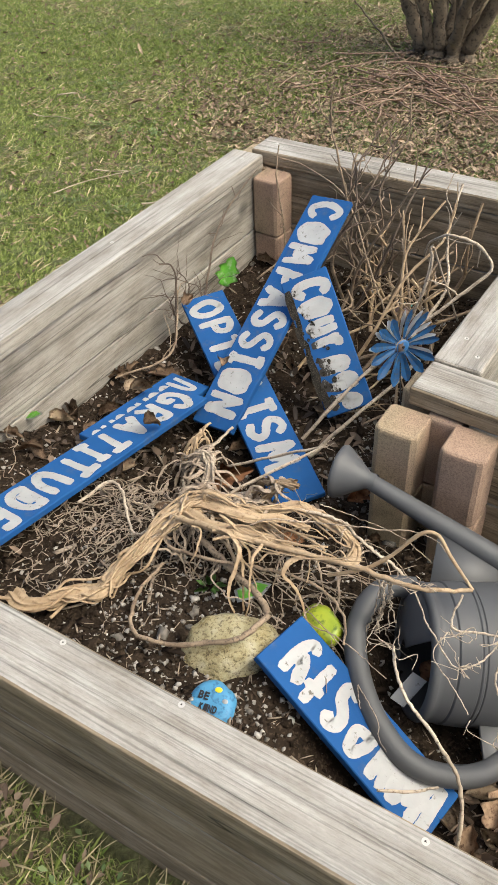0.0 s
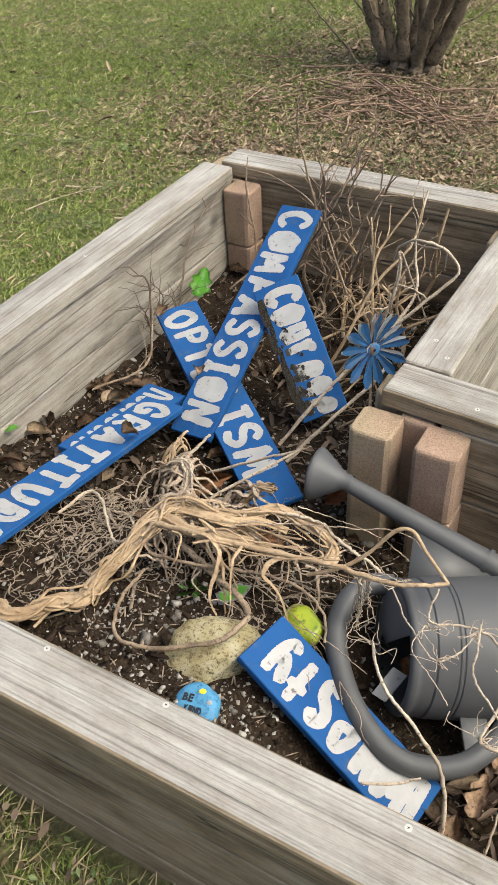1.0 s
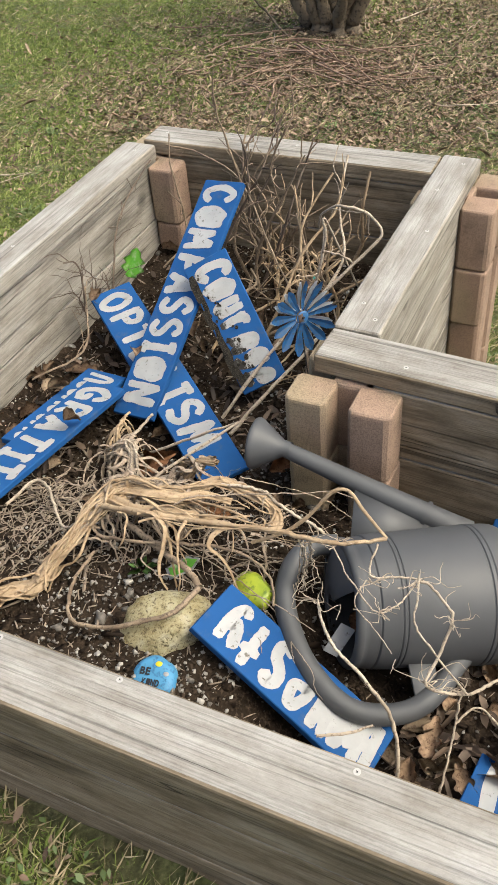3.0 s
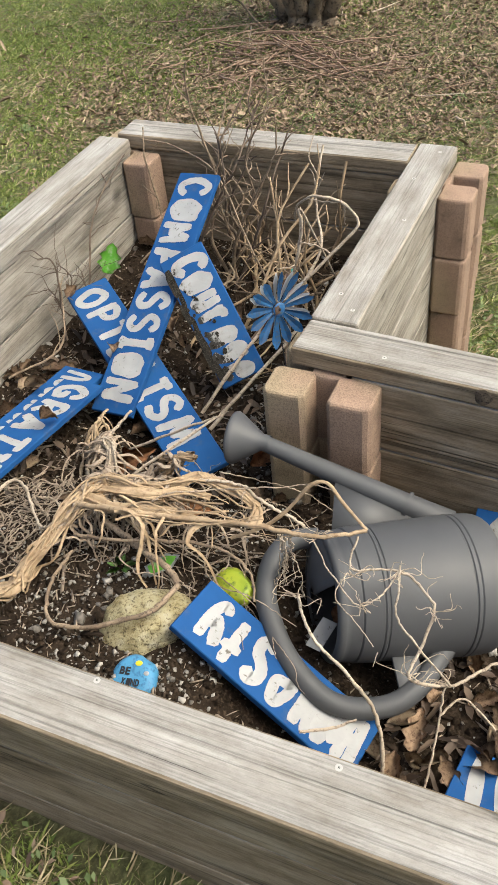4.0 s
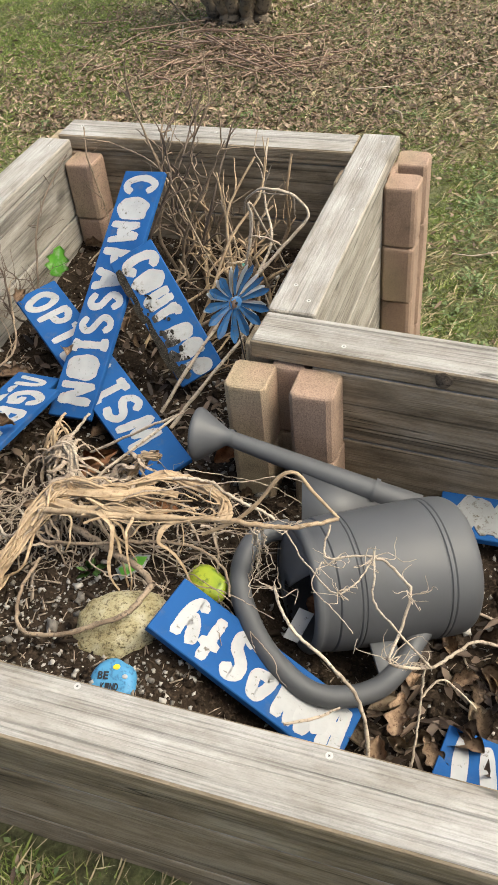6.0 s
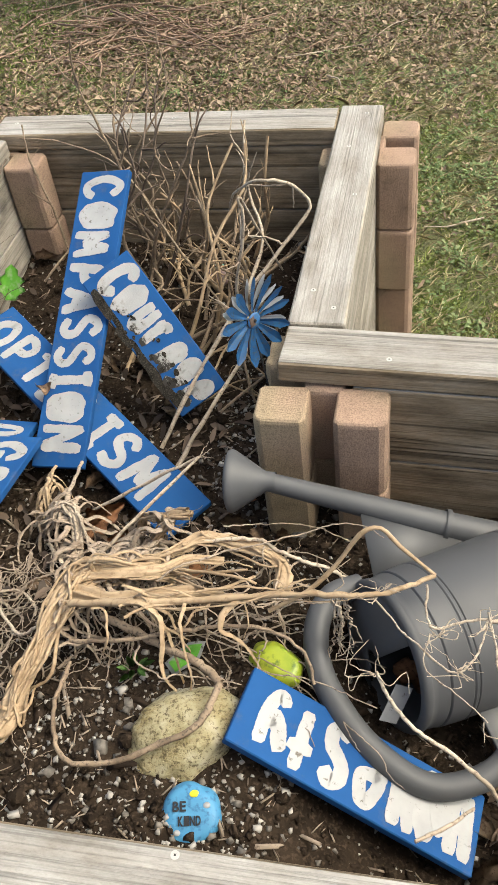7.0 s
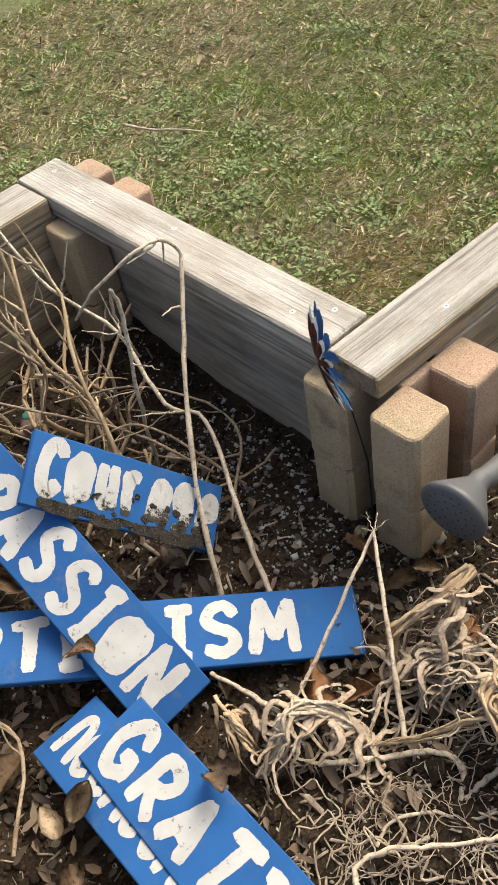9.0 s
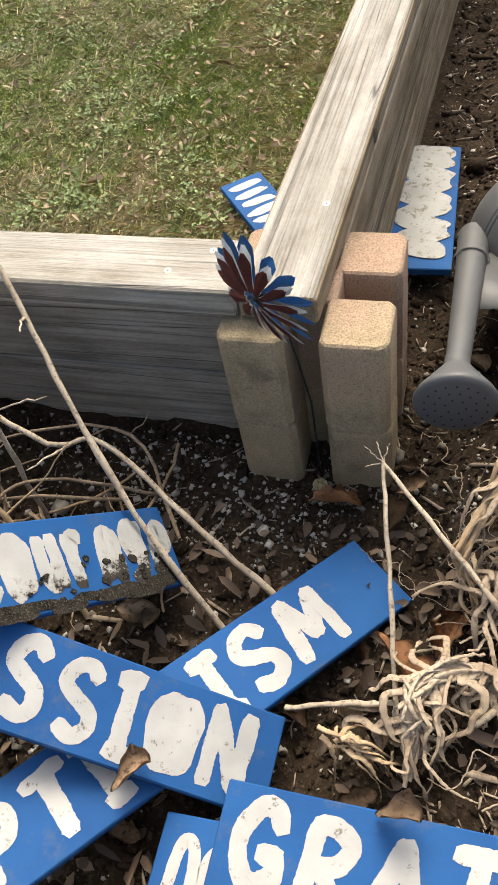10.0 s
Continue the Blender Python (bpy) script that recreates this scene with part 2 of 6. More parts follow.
M_STONE = stone_mat()
M_STONE_B = noisy("blue_painted_stone", (0.045, 0.20, 0.38), (0.075, 0.27, 0.47), 26, 0.55, (0.03, 0.12, 0.24), 120, 0.0006)
M_STONE_G = noisy("green_painted_stone", (0.20, 0.30, 0.02), (0.42, 0.46, 0.04), 20, 0.4, (0.10, 0.16, 0.02), 90, 0.0006)
M_YELLOW = noisy("yellow_paint", (0.6, 0.5, 0.02), (0.7, 0.6, 0.05), 40, 0.5)
M_INK = noisy("black_paint", (0.01, 0.01, 0.012), (0.02, 0.02, 0.024), 40, 0.5)
M_TEAL = noisy("teal_paint", (0.05, 0.26, 0.22), (0.10, 0.38, 0.32), 40, 0.5)
M_PINK = noisy("pink_plastic", (0.6, 0.05, 0.13), (0.75, 0.1, 0.2), 40, 0.4)

# ---- mesh helpers ----


def link(name, me, material, parent=None, label=""):
    ob = new(name, me)
    if material and not me.materials:
        me.materials.append(material)
    if parent:
        ob.parent = parent
    if label:
        ob["label"] = label
    return ob


def part(name, bm, material, parent=None, label="", smooth=True):
    me = bpy.data.meshes.new(name)
    bm.normal_update()
    bm.to_mesh(me)
    bm.free()
    if smooth:
        me.shade_smooth()
    return link(name, me, material, parent, label)


def thing(name, label, category, m=None, group="", kind=""):
    e = new(name)
    e.empty_display_size = 0.05
    if m is not None:
        e.matrix_basis = m
    return tagged(e, label, category, group, kind)


def mesh_np(name, verts, faces, smooth=False):
    """A mesh from an (n, 3) array and an (m, k) array of equal faces."""
    me = bpy.data.meshes.new(name)
    verts, faces = np.asarray(verts, np.float32), np.asarray(faces, np.int32)
    k = faces.shape[1]
    me.vertices.add(len(verts))
    me.vertices.foreach_set("co", verts.ravel())
    me.loops.add(faces.size)
    me.loops.foreach_set("vertex_index", faces.ravel())
    me.polygons.add(len(faces))
    me.polygons.foreach_set("loop_start", np.arange(0, faces.size, k, dtype=np.int32))
    me.update(calc_edges=True)
    me.validate()
    if smooth:
        me.shade_smooth()
    return me


def box_bm(x0, x1, y0, y1, z0, z1, bev=0.004, seg=2):
    bm = bmesh.new()
    bmesh.ops.create_cube(bm, size=1)
    for v in bm.verts:
        v.co = Vector(((x0 + x1) / 2 + v.co.x * (x1 - x0), (y0 + y1) / 2 + v.co.y * (y1 - y0), (z0 + z1) / 2 + v.co.z * (z1 - z0)))
    if bev:
        bmesh.ops.bevel(bm, geom=bm.edges[:], offset=bev, segments=seg, affect="EDGES", profile=0.6)
    return bm


def lathe_bm(profile, n=40, close=False):
    bm = bmesh.new()
    rings = []
    for r, z in profile:
        rings.append([bm.verts.new((r * math.cos(2 * math.pi * i / n), r * math.sin(2 * math.pi * i / n), z)) for i in range(n)])
    for a, b in zip(rings, rings[1:]):
        for i in range(n):
            bm.faces.new((a[i], a[(i + 1) % n], b[(i + 1) % n], b[i]))
    if close:
        bm.faces.new(rings[0][::-1])
        bm.faces.new(rings[-1])
    return bm


def spline(pts, k=6):
    """Catmull-Rom through pts."""
    p = [np.array(q, float) for q in pts]
    p = [2 * p[0] - p[1]] + p + [2 * p[-1] - p[-2]]
    out = []
    for a, b, c, d in zip(p, p[1:], p[2:], p[3:]):
        for i in range(k):
            t = i / k
            out.append(0.5 * (2 * b + (c - a) * t + (2 * a - 5 * b + 4 * c - d) * t * t + (3 * b - a - 3 * c + d) * t ** 3))
    out.append(p[-2])
    return np.array(out)


def tube_np(path, r0, r1=None, n=5, wob=0.0, rng=None, flat=1.0):
    """Vertices and quads of a tapering tube along path."""
    path = np.asarray(path, float)
    m = len(path)
    r = np.linspace(r0, r0 if r1 is None else r1, m)
    if wob and rng is not None:
        r = r * (1 + wob * rng.standard_normal(m))
    t = np.gradient(path, axis=0)
    t /= np.linalg.norm(t, axis=1, keepdims=True) + 1e-9
    ref = np.array([0.31, 0.2, 0.93])
    a = np.cross(t, ref)
    a /= np.linalg.norm(a, axis=1, keepdims=True) + 1e-9
    b = np.cross(t, a)
    th = np.arange(n) * 2 * np.pi / n
    v = path[:, None] + r[:, None, None] * (a[:, None] * np.cos(th)[None, :, None] + flat * b[:, None] * np.sin(th)[None, :, None])
    i, j = np.meshgrid(np.arange(m - 1), np.arange(n), indexing="ij")
    f = np.stack([i * n + j, i * n + (j + 1) % n, (i + 1) * n + (j + 1) % n, (i + 1) * n + j], -1).reshape(-1, 4)
    return v.reshape(-1, 3), f


def join_np(pieces):
    vs, fs, o = [], [], 0
    for v, f in pieces:
        vs.append(v)
        fs.append(f + o)
        o += len(v)
    return np.concatenate(vs), np.concatenate(fs)


def smooth01(t):
    t = np.clip(t, 0, 1)
    return t * t * (3 - 2 * t)


# ---- levels ----
TOP, CAP, COURSE, PIT = 0.600, 0.038, 0.150, 0.562


def ground_z(x, y):
    return -0.04 + 0.235 * smooth01((1.0 - np.asarray(y, float)) / 1.9) + 0.0 * np.asarray(x, float)


def soil_z(x, y):
    x, y = np.asarray(x, float), np.asarray(y, float)
    hump = smooth01((-0.10 - y) / 0.40) * (1 - 0.80 * smooth01((x + 0.02) / 0.24)) * (1 - 0.35 * smooth01((-0.25 - x) / 0.3))
    left = 0.03 * smooth01((-0.5 - x) / 0.25) * smooth01((0.4 - y) / 0.4)
    return 0.300 + 0.145 * hump + left + 0.03 * smooth01((y - 0.3) / 0.3) - 0.035 * np.exp(-(((x - 0.28) / 0.16) ** 2 + ((y + 0.30) / 0.14) ** 2))


# ---- ground ----
def ground():
    near = np.arange(-5, 7.01, 0.05)
    far = np.array([8, 10, 14, 20, 35, 70, 150, 400.0])
    xs = np.concatenate([-far[::-1], near - 0.0, far])
    ys = np.concatenate([-far[::-1], near, far])
    X, Y = np.meshgrid(xs, ys, indexing="ij")
    rng = np.random.default_rng(3)
    Z = ground_z(X, Y) + 0.006 * rng.standard_normal(X.shape)
    n, m = X.shape
    i, j = np.meshgrid(np.arange(n - 1), np.arange(m - 1), indexing="ij")
    f = np.stack([i * m + j, (i + 1) * m + j, (i + 1) * m + j + 1, i * m + j + 1], -1).reshape(-1, 4)
    me = mesh_np("ground", np.stack([X, Y, Z], -1).reshape(-1, 3), f, True)
    mm, n_, l_, b_ = mat("lawn_soil", 0.95)
    v = coords(n_, l_)
    big = tex(n_, l_, v, 1.6, 4)
    fine = tex(n_, l_, v, 60, 6, 0.7)
    c = ramp(n_, l_, fine, [(0.3, (0.050, 0.042, 0.022)), (0.5, (0.115, 0.100, 0.052)), (0.7, (0.22, 0.190, 0.105))])
    g = ramp(n_, l_, fine, [(0.3, (0.045, 0.056, 0.018)), (0.5, (0.100, 0.118, 0.038)), (0.72, (0.20, 0.205, 0.080))])
    col = mix(n_, l_, ramp(n_, l_, big, [(0.34, (0,)), (0.52, (1,))]), c, g)
    l_.new(col, b_.inputs["Base Color"])
    bump(n_, l_, b_, fine, 1.0, 0.02)
    return tagged(link("ground", me, mm), "patchy early-spring lawn with dead straw and thin grass", "lawn", kind="structure")


ground()

# ---- raised bed ----
bed = thing("raised_garden_bed", "weathered timber raised bed with slotted concrete corner blocks", "garden bed", pose(0, 0, 0))


def board(name, a, b, width, z0, z1, side=0.0, label="", wood=None):
    """A board from a to b (plan), its cross-section width wide; side shifts it to its left."""
    a, b = Vector((*a, 0)), Vector((*b, 0))
    d = (b - a)
    length = d.length
    ang = math.atan2(d.y, d.x)
    bm = box_bm(0, length, side - width / 2, side + width / 2, 0, z1 - z0, 0.007 if name == "cap_board" else 0.004, 3)
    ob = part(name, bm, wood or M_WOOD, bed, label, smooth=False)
    ob.matrix_basis = pose(a.x, a.y, z0, 0, 0, math.degrees(ang))
    return ob


XR = 1.95                                   # where the bed ends, out of view
TILT_R = -0.042                             # slope of the right-hand board in plan


def ry(x):
    return TILT_R * x


caps = {}
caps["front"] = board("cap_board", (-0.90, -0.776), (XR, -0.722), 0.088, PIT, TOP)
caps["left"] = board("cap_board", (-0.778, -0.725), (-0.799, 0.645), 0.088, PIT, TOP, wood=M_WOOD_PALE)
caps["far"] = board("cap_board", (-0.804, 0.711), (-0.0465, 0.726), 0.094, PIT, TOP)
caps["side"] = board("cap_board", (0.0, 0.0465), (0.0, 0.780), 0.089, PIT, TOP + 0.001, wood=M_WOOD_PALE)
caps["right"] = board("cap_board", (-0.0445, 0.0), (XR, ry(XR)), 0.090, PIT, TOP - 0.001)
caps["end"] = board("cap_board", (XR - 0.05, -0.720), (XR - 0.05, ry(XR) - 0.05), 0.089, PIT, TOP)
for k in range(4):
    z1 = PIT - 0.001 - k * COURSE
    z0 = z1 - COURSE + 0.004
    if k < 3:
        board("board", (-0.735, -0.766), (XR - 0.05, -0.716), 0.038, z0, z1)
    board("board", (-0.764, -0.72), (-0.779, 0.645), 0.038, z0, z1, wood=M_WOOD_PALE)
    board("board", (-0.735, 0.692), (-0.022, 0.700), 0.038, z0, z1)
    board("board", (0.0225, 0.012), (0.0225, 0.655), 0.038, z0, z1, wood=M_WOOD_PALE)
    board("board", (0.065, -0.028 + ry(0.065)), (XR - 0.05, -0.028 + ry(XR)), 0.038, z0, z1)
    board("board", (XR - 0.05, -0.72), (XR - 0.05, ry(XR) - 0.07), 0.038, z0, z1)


def block_mesh():
    """A square concrete block with a board slot in the middle of each side."""
    h, s, d, c = 0.0965, 0.0195, 0.066, 0.012
    quarter = [(h, -h + c), (h, -s - 0.008), (h - 0.008, -s), (h - d, -s), (h - d, s), (h - 0.008, s), (h, s + 0.008), (h, h - c), (h - c * 0.35, h - c * 0.35), (h - c, h)]
    pts = []
    for q in range(4):
        a = math.radians(90 * q)
        ca, sa = round(math.cos(a)), round(math.sin(a))
        pts += [(x * ca - y * sa, x * sa + y * ca) for x, y in quarter[1:]]
    n = len(pts)

    def inset(o):
        out = []
        for i in range(n):
            p, a, b = Vector(pts[i]), Vector(pts[i - 1]), Vector(pts[(i + 1) % n])
            e1, e2 = (p - a).normalized(), (b - p).normalized()
            n1, n2 = Vector((-e1.y, e1.x)), Vector((-e2.y, e2.x))
            k = (n1 + n2)
            k = k / max(k.length_squared, 0.2) * 2
            out.append(p + k * o)
        return out
    bm = bmesh.new()
    rings = []
    for o, z in ((0.003, 0.0015), (0.0, 0.006), (0.0, COURSE - 0.009), (0.0012, COURSE - 0.004), (0.0040, COURSE - 0.0015)):
        rings.append([bm.verts.new((p.x, p.y, z)) for p in inset(o)])
    for a, b in zip(rings, rings[1:]):
        for i in range(n):
            bm.faces.new((a[i], a[(i + 1) % n], b[(i + 1) % n], b[i]))
    for ring, turn in ((rings[0], -1), (rings[-1], 1)):      # each end: an eight-sided core and four lobes
        bm.faces.new([ring[9 * q + i] for q in range(4) for i in (2, 3)][::turn])
        for q in range(4):
            bm.faces.new([ring[(9 * q + i) % n] for i in range(3, 12)][::turn])
    bmesh.ops.triangulate(bm, faces=[f for f in bm.faces if len(f.verts) > 4])
    me = bpy.data.meshes.new("block")
    bm.normal_update()
    bm.to_mesh(me)
    bm.free()
    me.materials.append(M_BLOCK)
    return me


BLOCK = block_mesh()
rb = random.Random(5)
for bx, by in ((0.0225, -0.028), (0.0225, 0.701), (-0.778, 0.690), (-0.766, -0.765), (XR - 0.05, -0.765), (XR - 0.05, ry(XR) - 0.03)):
    for k in range(4):
        ob = link("block", BLOCK, None, bed)
        ob.matrix_basis = pose(bx + rb.uniform(-0.003, 0.003), by + rb.uniform(-0.003, 0.003), PIT - 0.002 - (k + 1) * COURSE, 0, 0, rb.uniform(-0.8, 0.8))


def knot_bm(w, h):
    """A dark, slightly domed knot with a split ring, standing in the xz plane and facing -y."""
    bm = bmesh.new()
    rings = []
    for k, d in ((1.0, 0.0), (0.86, -0.0016), (0.62, -0.0006), (0.50, -0.0018), (0.15, -0.0024)):
        rings.append([bm.verts.new((w * k * math.cos(a) * (1 + 0.12 * math.sin(3 * a + k)), d, h * k * math.sin(a))) for a in [math.tau * i / 18 for i in range(18)]])
    for a, b in zip(rings, rings[1:]):
        for i in range(18):
            bm.faces.new((a[i], a[(i + 1) % 18], b[(i + 1) % 18], b[i]))
    bm.faces.new(rings[-1])
    return bm


for at, w, h in ((0.288, 0.0145, 0.016), (0.98, 0.010, 0.012)):
    kn = part("knot", knot_bm(w, h), M_KNOT, caps["right"], "dark split knot in the timber")
    kn.matrix_basis = pose(at + 0.0445, -0.0452, (TOP - PIT) * 0.55)


def screw_mesh():
    bm = lathe_bm([(0.0001, 0.0001), (0.0026, 0.0001), (0.0034, 0.0003), (0.0043, 0.0001), (0.0045, -0.002)], 14)
    for a in (0, 90):
        made = bmesh.ops.create_cube(bm, size=1, matrix=pose(0, 0, 0.0004, 0, 0, a) @ Matrix.Diagonal((0.0028, 0.0006, 0.0005, 1)))
        for f_ in {f_ for v in made["verts"] for f_ in v.link_faces}:
            f_.material_index = 1
    me = bpy.data.meshes.new("screw")
    bm.to_mesh(me)
    bm.free()
    me.materials.append(M_STEEL)
    me.materials.append(M_DARK)
    return me


SCREW = screw_mesh()
for cap, spots in (("front", ((-0.024, -0.724), (0.277, -0.722), (-0.20, -0.73), (0.75, -0.72), (1.3, -0.71))), ("right", ((0.115, -0.027), (0.62, -0.04), (1.2, -0.07))), ("side", ((0.022, 0.086), (-0.015, 0.13), (0.02, 0.42), (-0.01, 0.60), (0.012, 0.74))), ("left", ((-0.79, 0.60), (-0.80, 0.1), (-0.79, -0.3))), ("far", ((-0.76, 0.72), (-0.40, 0.735)))):
    for x, y in spots:
        s = link("screw", SCREW, None, caps[cap])
        s.matrix_basis = caps[cap].matrix_basis.inverted() @ pose(x, y, {'side': TOP + 0.001, 'right': TOP - 0.001}.get(cap, TOP) + 0.0002, 0, 0, 30 * x * 50)


def soil():
    xs, ys = np.arange(-0.765, XR - 0.04, 0.012), np.arange(-0.745, 0.70, 0.012)
    X, Y = np.meshgrid(xs, ys, indexing="ij")
    Z = soil_z(X, Y)
    for i in range(X.shape[0]):
        for j in range(X.shape[1]):
            p = Vector((X[i, j] * 9, Y[i, j] * 9, 0))
            Z[i, j] += 0.010 * noise.noise(p) + 0.007 * noise.noise(p * 3.3) + 0.005 * noise.noise(p * 9)
    n, m = X.shape
    i, j = np.meshgrid(np.arange(n - 1), np.arange(m - 1), indexing="ij")
    keep = (X[:-1, :-1] < 0.025) | (Y[:-1, :-1] < -0.04 + ry(X[:-1, :-1]))
    f = np.stack([i * m + j, (i + 1) * m + j, (i + 1) * m + j + 1, i * m + j + 1], -1)[keep]
    me = mesh_np("soil", np.stack([X, Y, Z], -1).reshape(-1, 3), f, True)
    return tagged(link("soil", me, M_SOIL), "dark potting soil with grit and bark", "soil", kind="structure")


soil()

# ---- painted signs ----
GLYPHS = {}


def glyph(ch):
    """A plain letter in a box of height 1, standing on y 0 from x 0: vertices, faces, width."""
    if ch not in GLYPHS:
        cu = bpy.data.curves.new("glyph", "FONT")
        cu.body, cu.size, cu.resolution_u, cu.offset, cu.extrude = ch, 1.0, 5, 0.03, 0.01
        ob = new("glyph", cu)
        bpy.context.view_layer.update()
        me = bpy.data.meshes.new_from_object(ob.evaluated_get(bpy.context.evaluated_depsgraph_get()))
        bpy.data.objects.remove(ob)
        v = np.array([p.co for p in me.vertices])
        f = [tuple(p.vertices) for p in me.polygons]
        v[:, :2] -= v[:, :2].min(0)
        hgt = v[:, 1].max()
        v[:, :2] /= hgt
        GLYPHS[ch] = (v, f, v[:, 0].max())
    return GLYPHS[ch]


rl = random.Random(11)

# brush strokes of the hand-painted letters, in a box one wide and one high: straight runs, or bends marked by a leading True
BOWL = (True, (0.18, 0.96), (0.58, 0.98), (0.90, 0.80), (0.74, 0.52), (0.22, 0.44))
CURL = (True, (0.93, 0.76), (0.72, 0.96), (0.40, 0.96), (0.12, 0.70), (0.07, 0.40), (0.24, 0.10), (0.60, 0.03), (0.94, 0.22))
RING = (True, (0.52, 0.97), (0.16, 0.78), (0.06, 0.46), (0.24, 0.10), (0.55, 0.03), (0.88, 0.28), (0.93, 0.64), (0.74, 0.92), (0.48, 0.96))
SNAKE = (True, (0.92, 0.80), (0.64, 0.97), (0.24, 0.90), (0.14, 0.68), (0.44, 0.53), (0.80, 0.38), (0.88, 0.17), (0.55, 0.03), (0.08, 0.13))
STROKES = {
    "C": (CURL,), "O": (RING,), "S": (SNAKE,), "s": (SNAKE,),
    "M": ((False, (0.06, 0.0), (0.16, 1.0)), (False, (0.16, 1.0), (0.50, 0.26)), (False, (0.50, 0.26), (0.82, 1.0)), (False, (0.82, 1.0), (0.95, 0.0))),
    "N": ((False, (0.10, 0.0), (0.12, 1.0)), (False, (0.12, 1.0), (0.86, 0.02)), (False, (0.86, 0.0), (0.90, 1.0))),
    "P": ((False, (0.16, 0.0), (0.20, 1.0)), BOWL),
    "R": ((False, (0.16, 0.0), (0.20, 1.0)), BOWL, (False, (0.36, 0.46), (0.95, 0.0))),
    "A": ((False, (0.03, 0.0), (0.52, 1.0)), (False, (0.50, 1.0), (0.97, 0.0)), (False, (0.24, 0.34), (0.80, 0.32))),
    "I": ((False, (0.50, 0.0), (0.52, 1.0)), (False, (0.02, 0.95), (0.98, 0.97)), (False, (0.04, 0.04), (0.98, 0.02))),
    "T": ((False, (0.46, 0.0), (0.52, 0.97)), (False, (0.0, 0.93), (1.0, 0.97))),
    "G": (CURL, (False, (0.52, 0.40), (0.96, 0.42)), (False, (0.92, 0.42), (0.93, 0.10))),
    "U": ((True, (0.10, 1.0), (0.09, 0.42), (0.30, 0.05), (0.66, 0.05), (0.90, 0.42), (0.92, 1.0)),),
    "D": ((False, (0.14, 0.0), (0.16, 1.0)), (True, (0.14, 0.97), (0.70, 0.90), (0.94, 0.50), (0.70, 0.10), (0.14, 0.03)), (False, (0.45, 0.25), (0.45, 0.75))),
    "E": ((False, (0.14, 0.0), (0.16, 1.0)), (False, (0.14, 0.96), (0.92, 0.98)), (False, (0.16, 0.50), (0.78, 0.52)), (False, (0.14, 0.03), (0.95, 0.05))),
    "H": ((False, (0.12, 0.0), (0.14, 1.0)), (False, (0.86, 0.0), (0.88, 1.0)), (False, (0.12, 0.50), (0.88, 0.52))),
    "n": ((False, (0.12, 0.0), (0.14, 0.95)), (True, (0.14, 0.55), (0.42, 0.92), (0.80, 0.80), (0.88, 0.35), (0.88, 0.0))),
    "e": ((True, (0.16, 0.50), (0.86, 0.56), (0.76, 0.90), (0.40, 0.96), (0.10, 0.62), (0.18, 0.16), (0.55, 0.03), (0.92, 0.18)),),
    "t": ((False, (0.48, 0.0), (0.54, 1.0)), (False, (0.02, 0.60), (0.98, 0.64))),
    "y": ((True, (0.06, 1.0), (0.14, 0.60), (0.42, 0.44), (0.72, 0.60)), (True, (0.92, 1.0), (0.80, 0.50), (0.52, 0.10), (0.22, 0.02), (0.06, 0.18))),
    "u": ((True, (0.12, 1.0), (0.10, 0.42), (0.34, 0.05), (0.72, 0.20), (0.84, 0.55)), (False, (0.84, 1.0), (0.90, 0.0))),
    "r": ((False, (0.20, 0.0), (0.18, 1.0)), (True, (0.20, 0.60), (0.46, 0.94), (0.92, 0.90))),
    "a": ((True, (0.16, 0.02), (0.10, 0.55), (0.36, 0.95), (0.76, 0.84)), (False, (0.82, 0.98), (0.90, 0.0)), (False, (0.34, 0.22), (0.62, 0.34))),
    "g": ((True, (0.80, 0.94), (0.30, 0.96), (0.12, 0.66), (0.32, 0.38), (0.80, 0.52)), (True, (0.82, 1.0), (0.84, 0.30), (0.52, 0.0), (0.10, 0.08))),
}


def brush(points, fat, seed, z):
    """One ragged brush stroke: a ribbon whose edge wanders and whose ends are blunt and bristly."""
    p = np.array(points)
    seg = np.linalg.norm(np.diff(p, axis=0), axis=1)
    run = np.concatenate([[0], np.cumsum(seg)])
    m = max(10, int(run[-1] / 0.0022))
    at = np.linspace(0, run[-1], m)
    p = np.stack([np.interp(at, run, p[:, 0]), np.interp(at, run, p[:, 1])], 1)
    d = np.gradient(p, axis=0)
    d /= np.linalg.norm(d, axis=1, keepdims=True) + 1e-9
    nrm = np.stack([-d[:, 1], d[:, 0]], 1)
    vs, fs = [], []
    for i in range(m):
        end = min(i, m - 1 - i)
        wd = fat * (0.66, 0.88, 1.0)[min(end, 2)]
        for side in (1, -1):
            k = 1 + 0.16 * noise.noise(Vector((at[i] * 60, side * 4.3, seed * 3.1))) + 0.12 * noise.noise(Vector((at[i] * 320, side * 9.1, seed)))
            q = p[i] + nrm[i] * side * wd * k
            if end == 0:
                q = q + d[i] * (1 if i else -1) * fat * (0.22 + 0.35 * noise.noise(Vector((side * 3.7, seed, i))))
            vs += [(q[0], q[1], z), (q[0], q[1], 0.0002)]
    for i in range(m - 1):
        o = 4 * i
        fs += [(o + 2, o + 6, o + 4, o), (o, o + 4, o + 5, o + 1), (o + 3, o + 7, o + 6, o + 2)]
    o = 4 * (m - 1)
    fs += [(0, 1, 3, 2), (o, o + 2, o + 3, o + 1)]
    return vs, fs


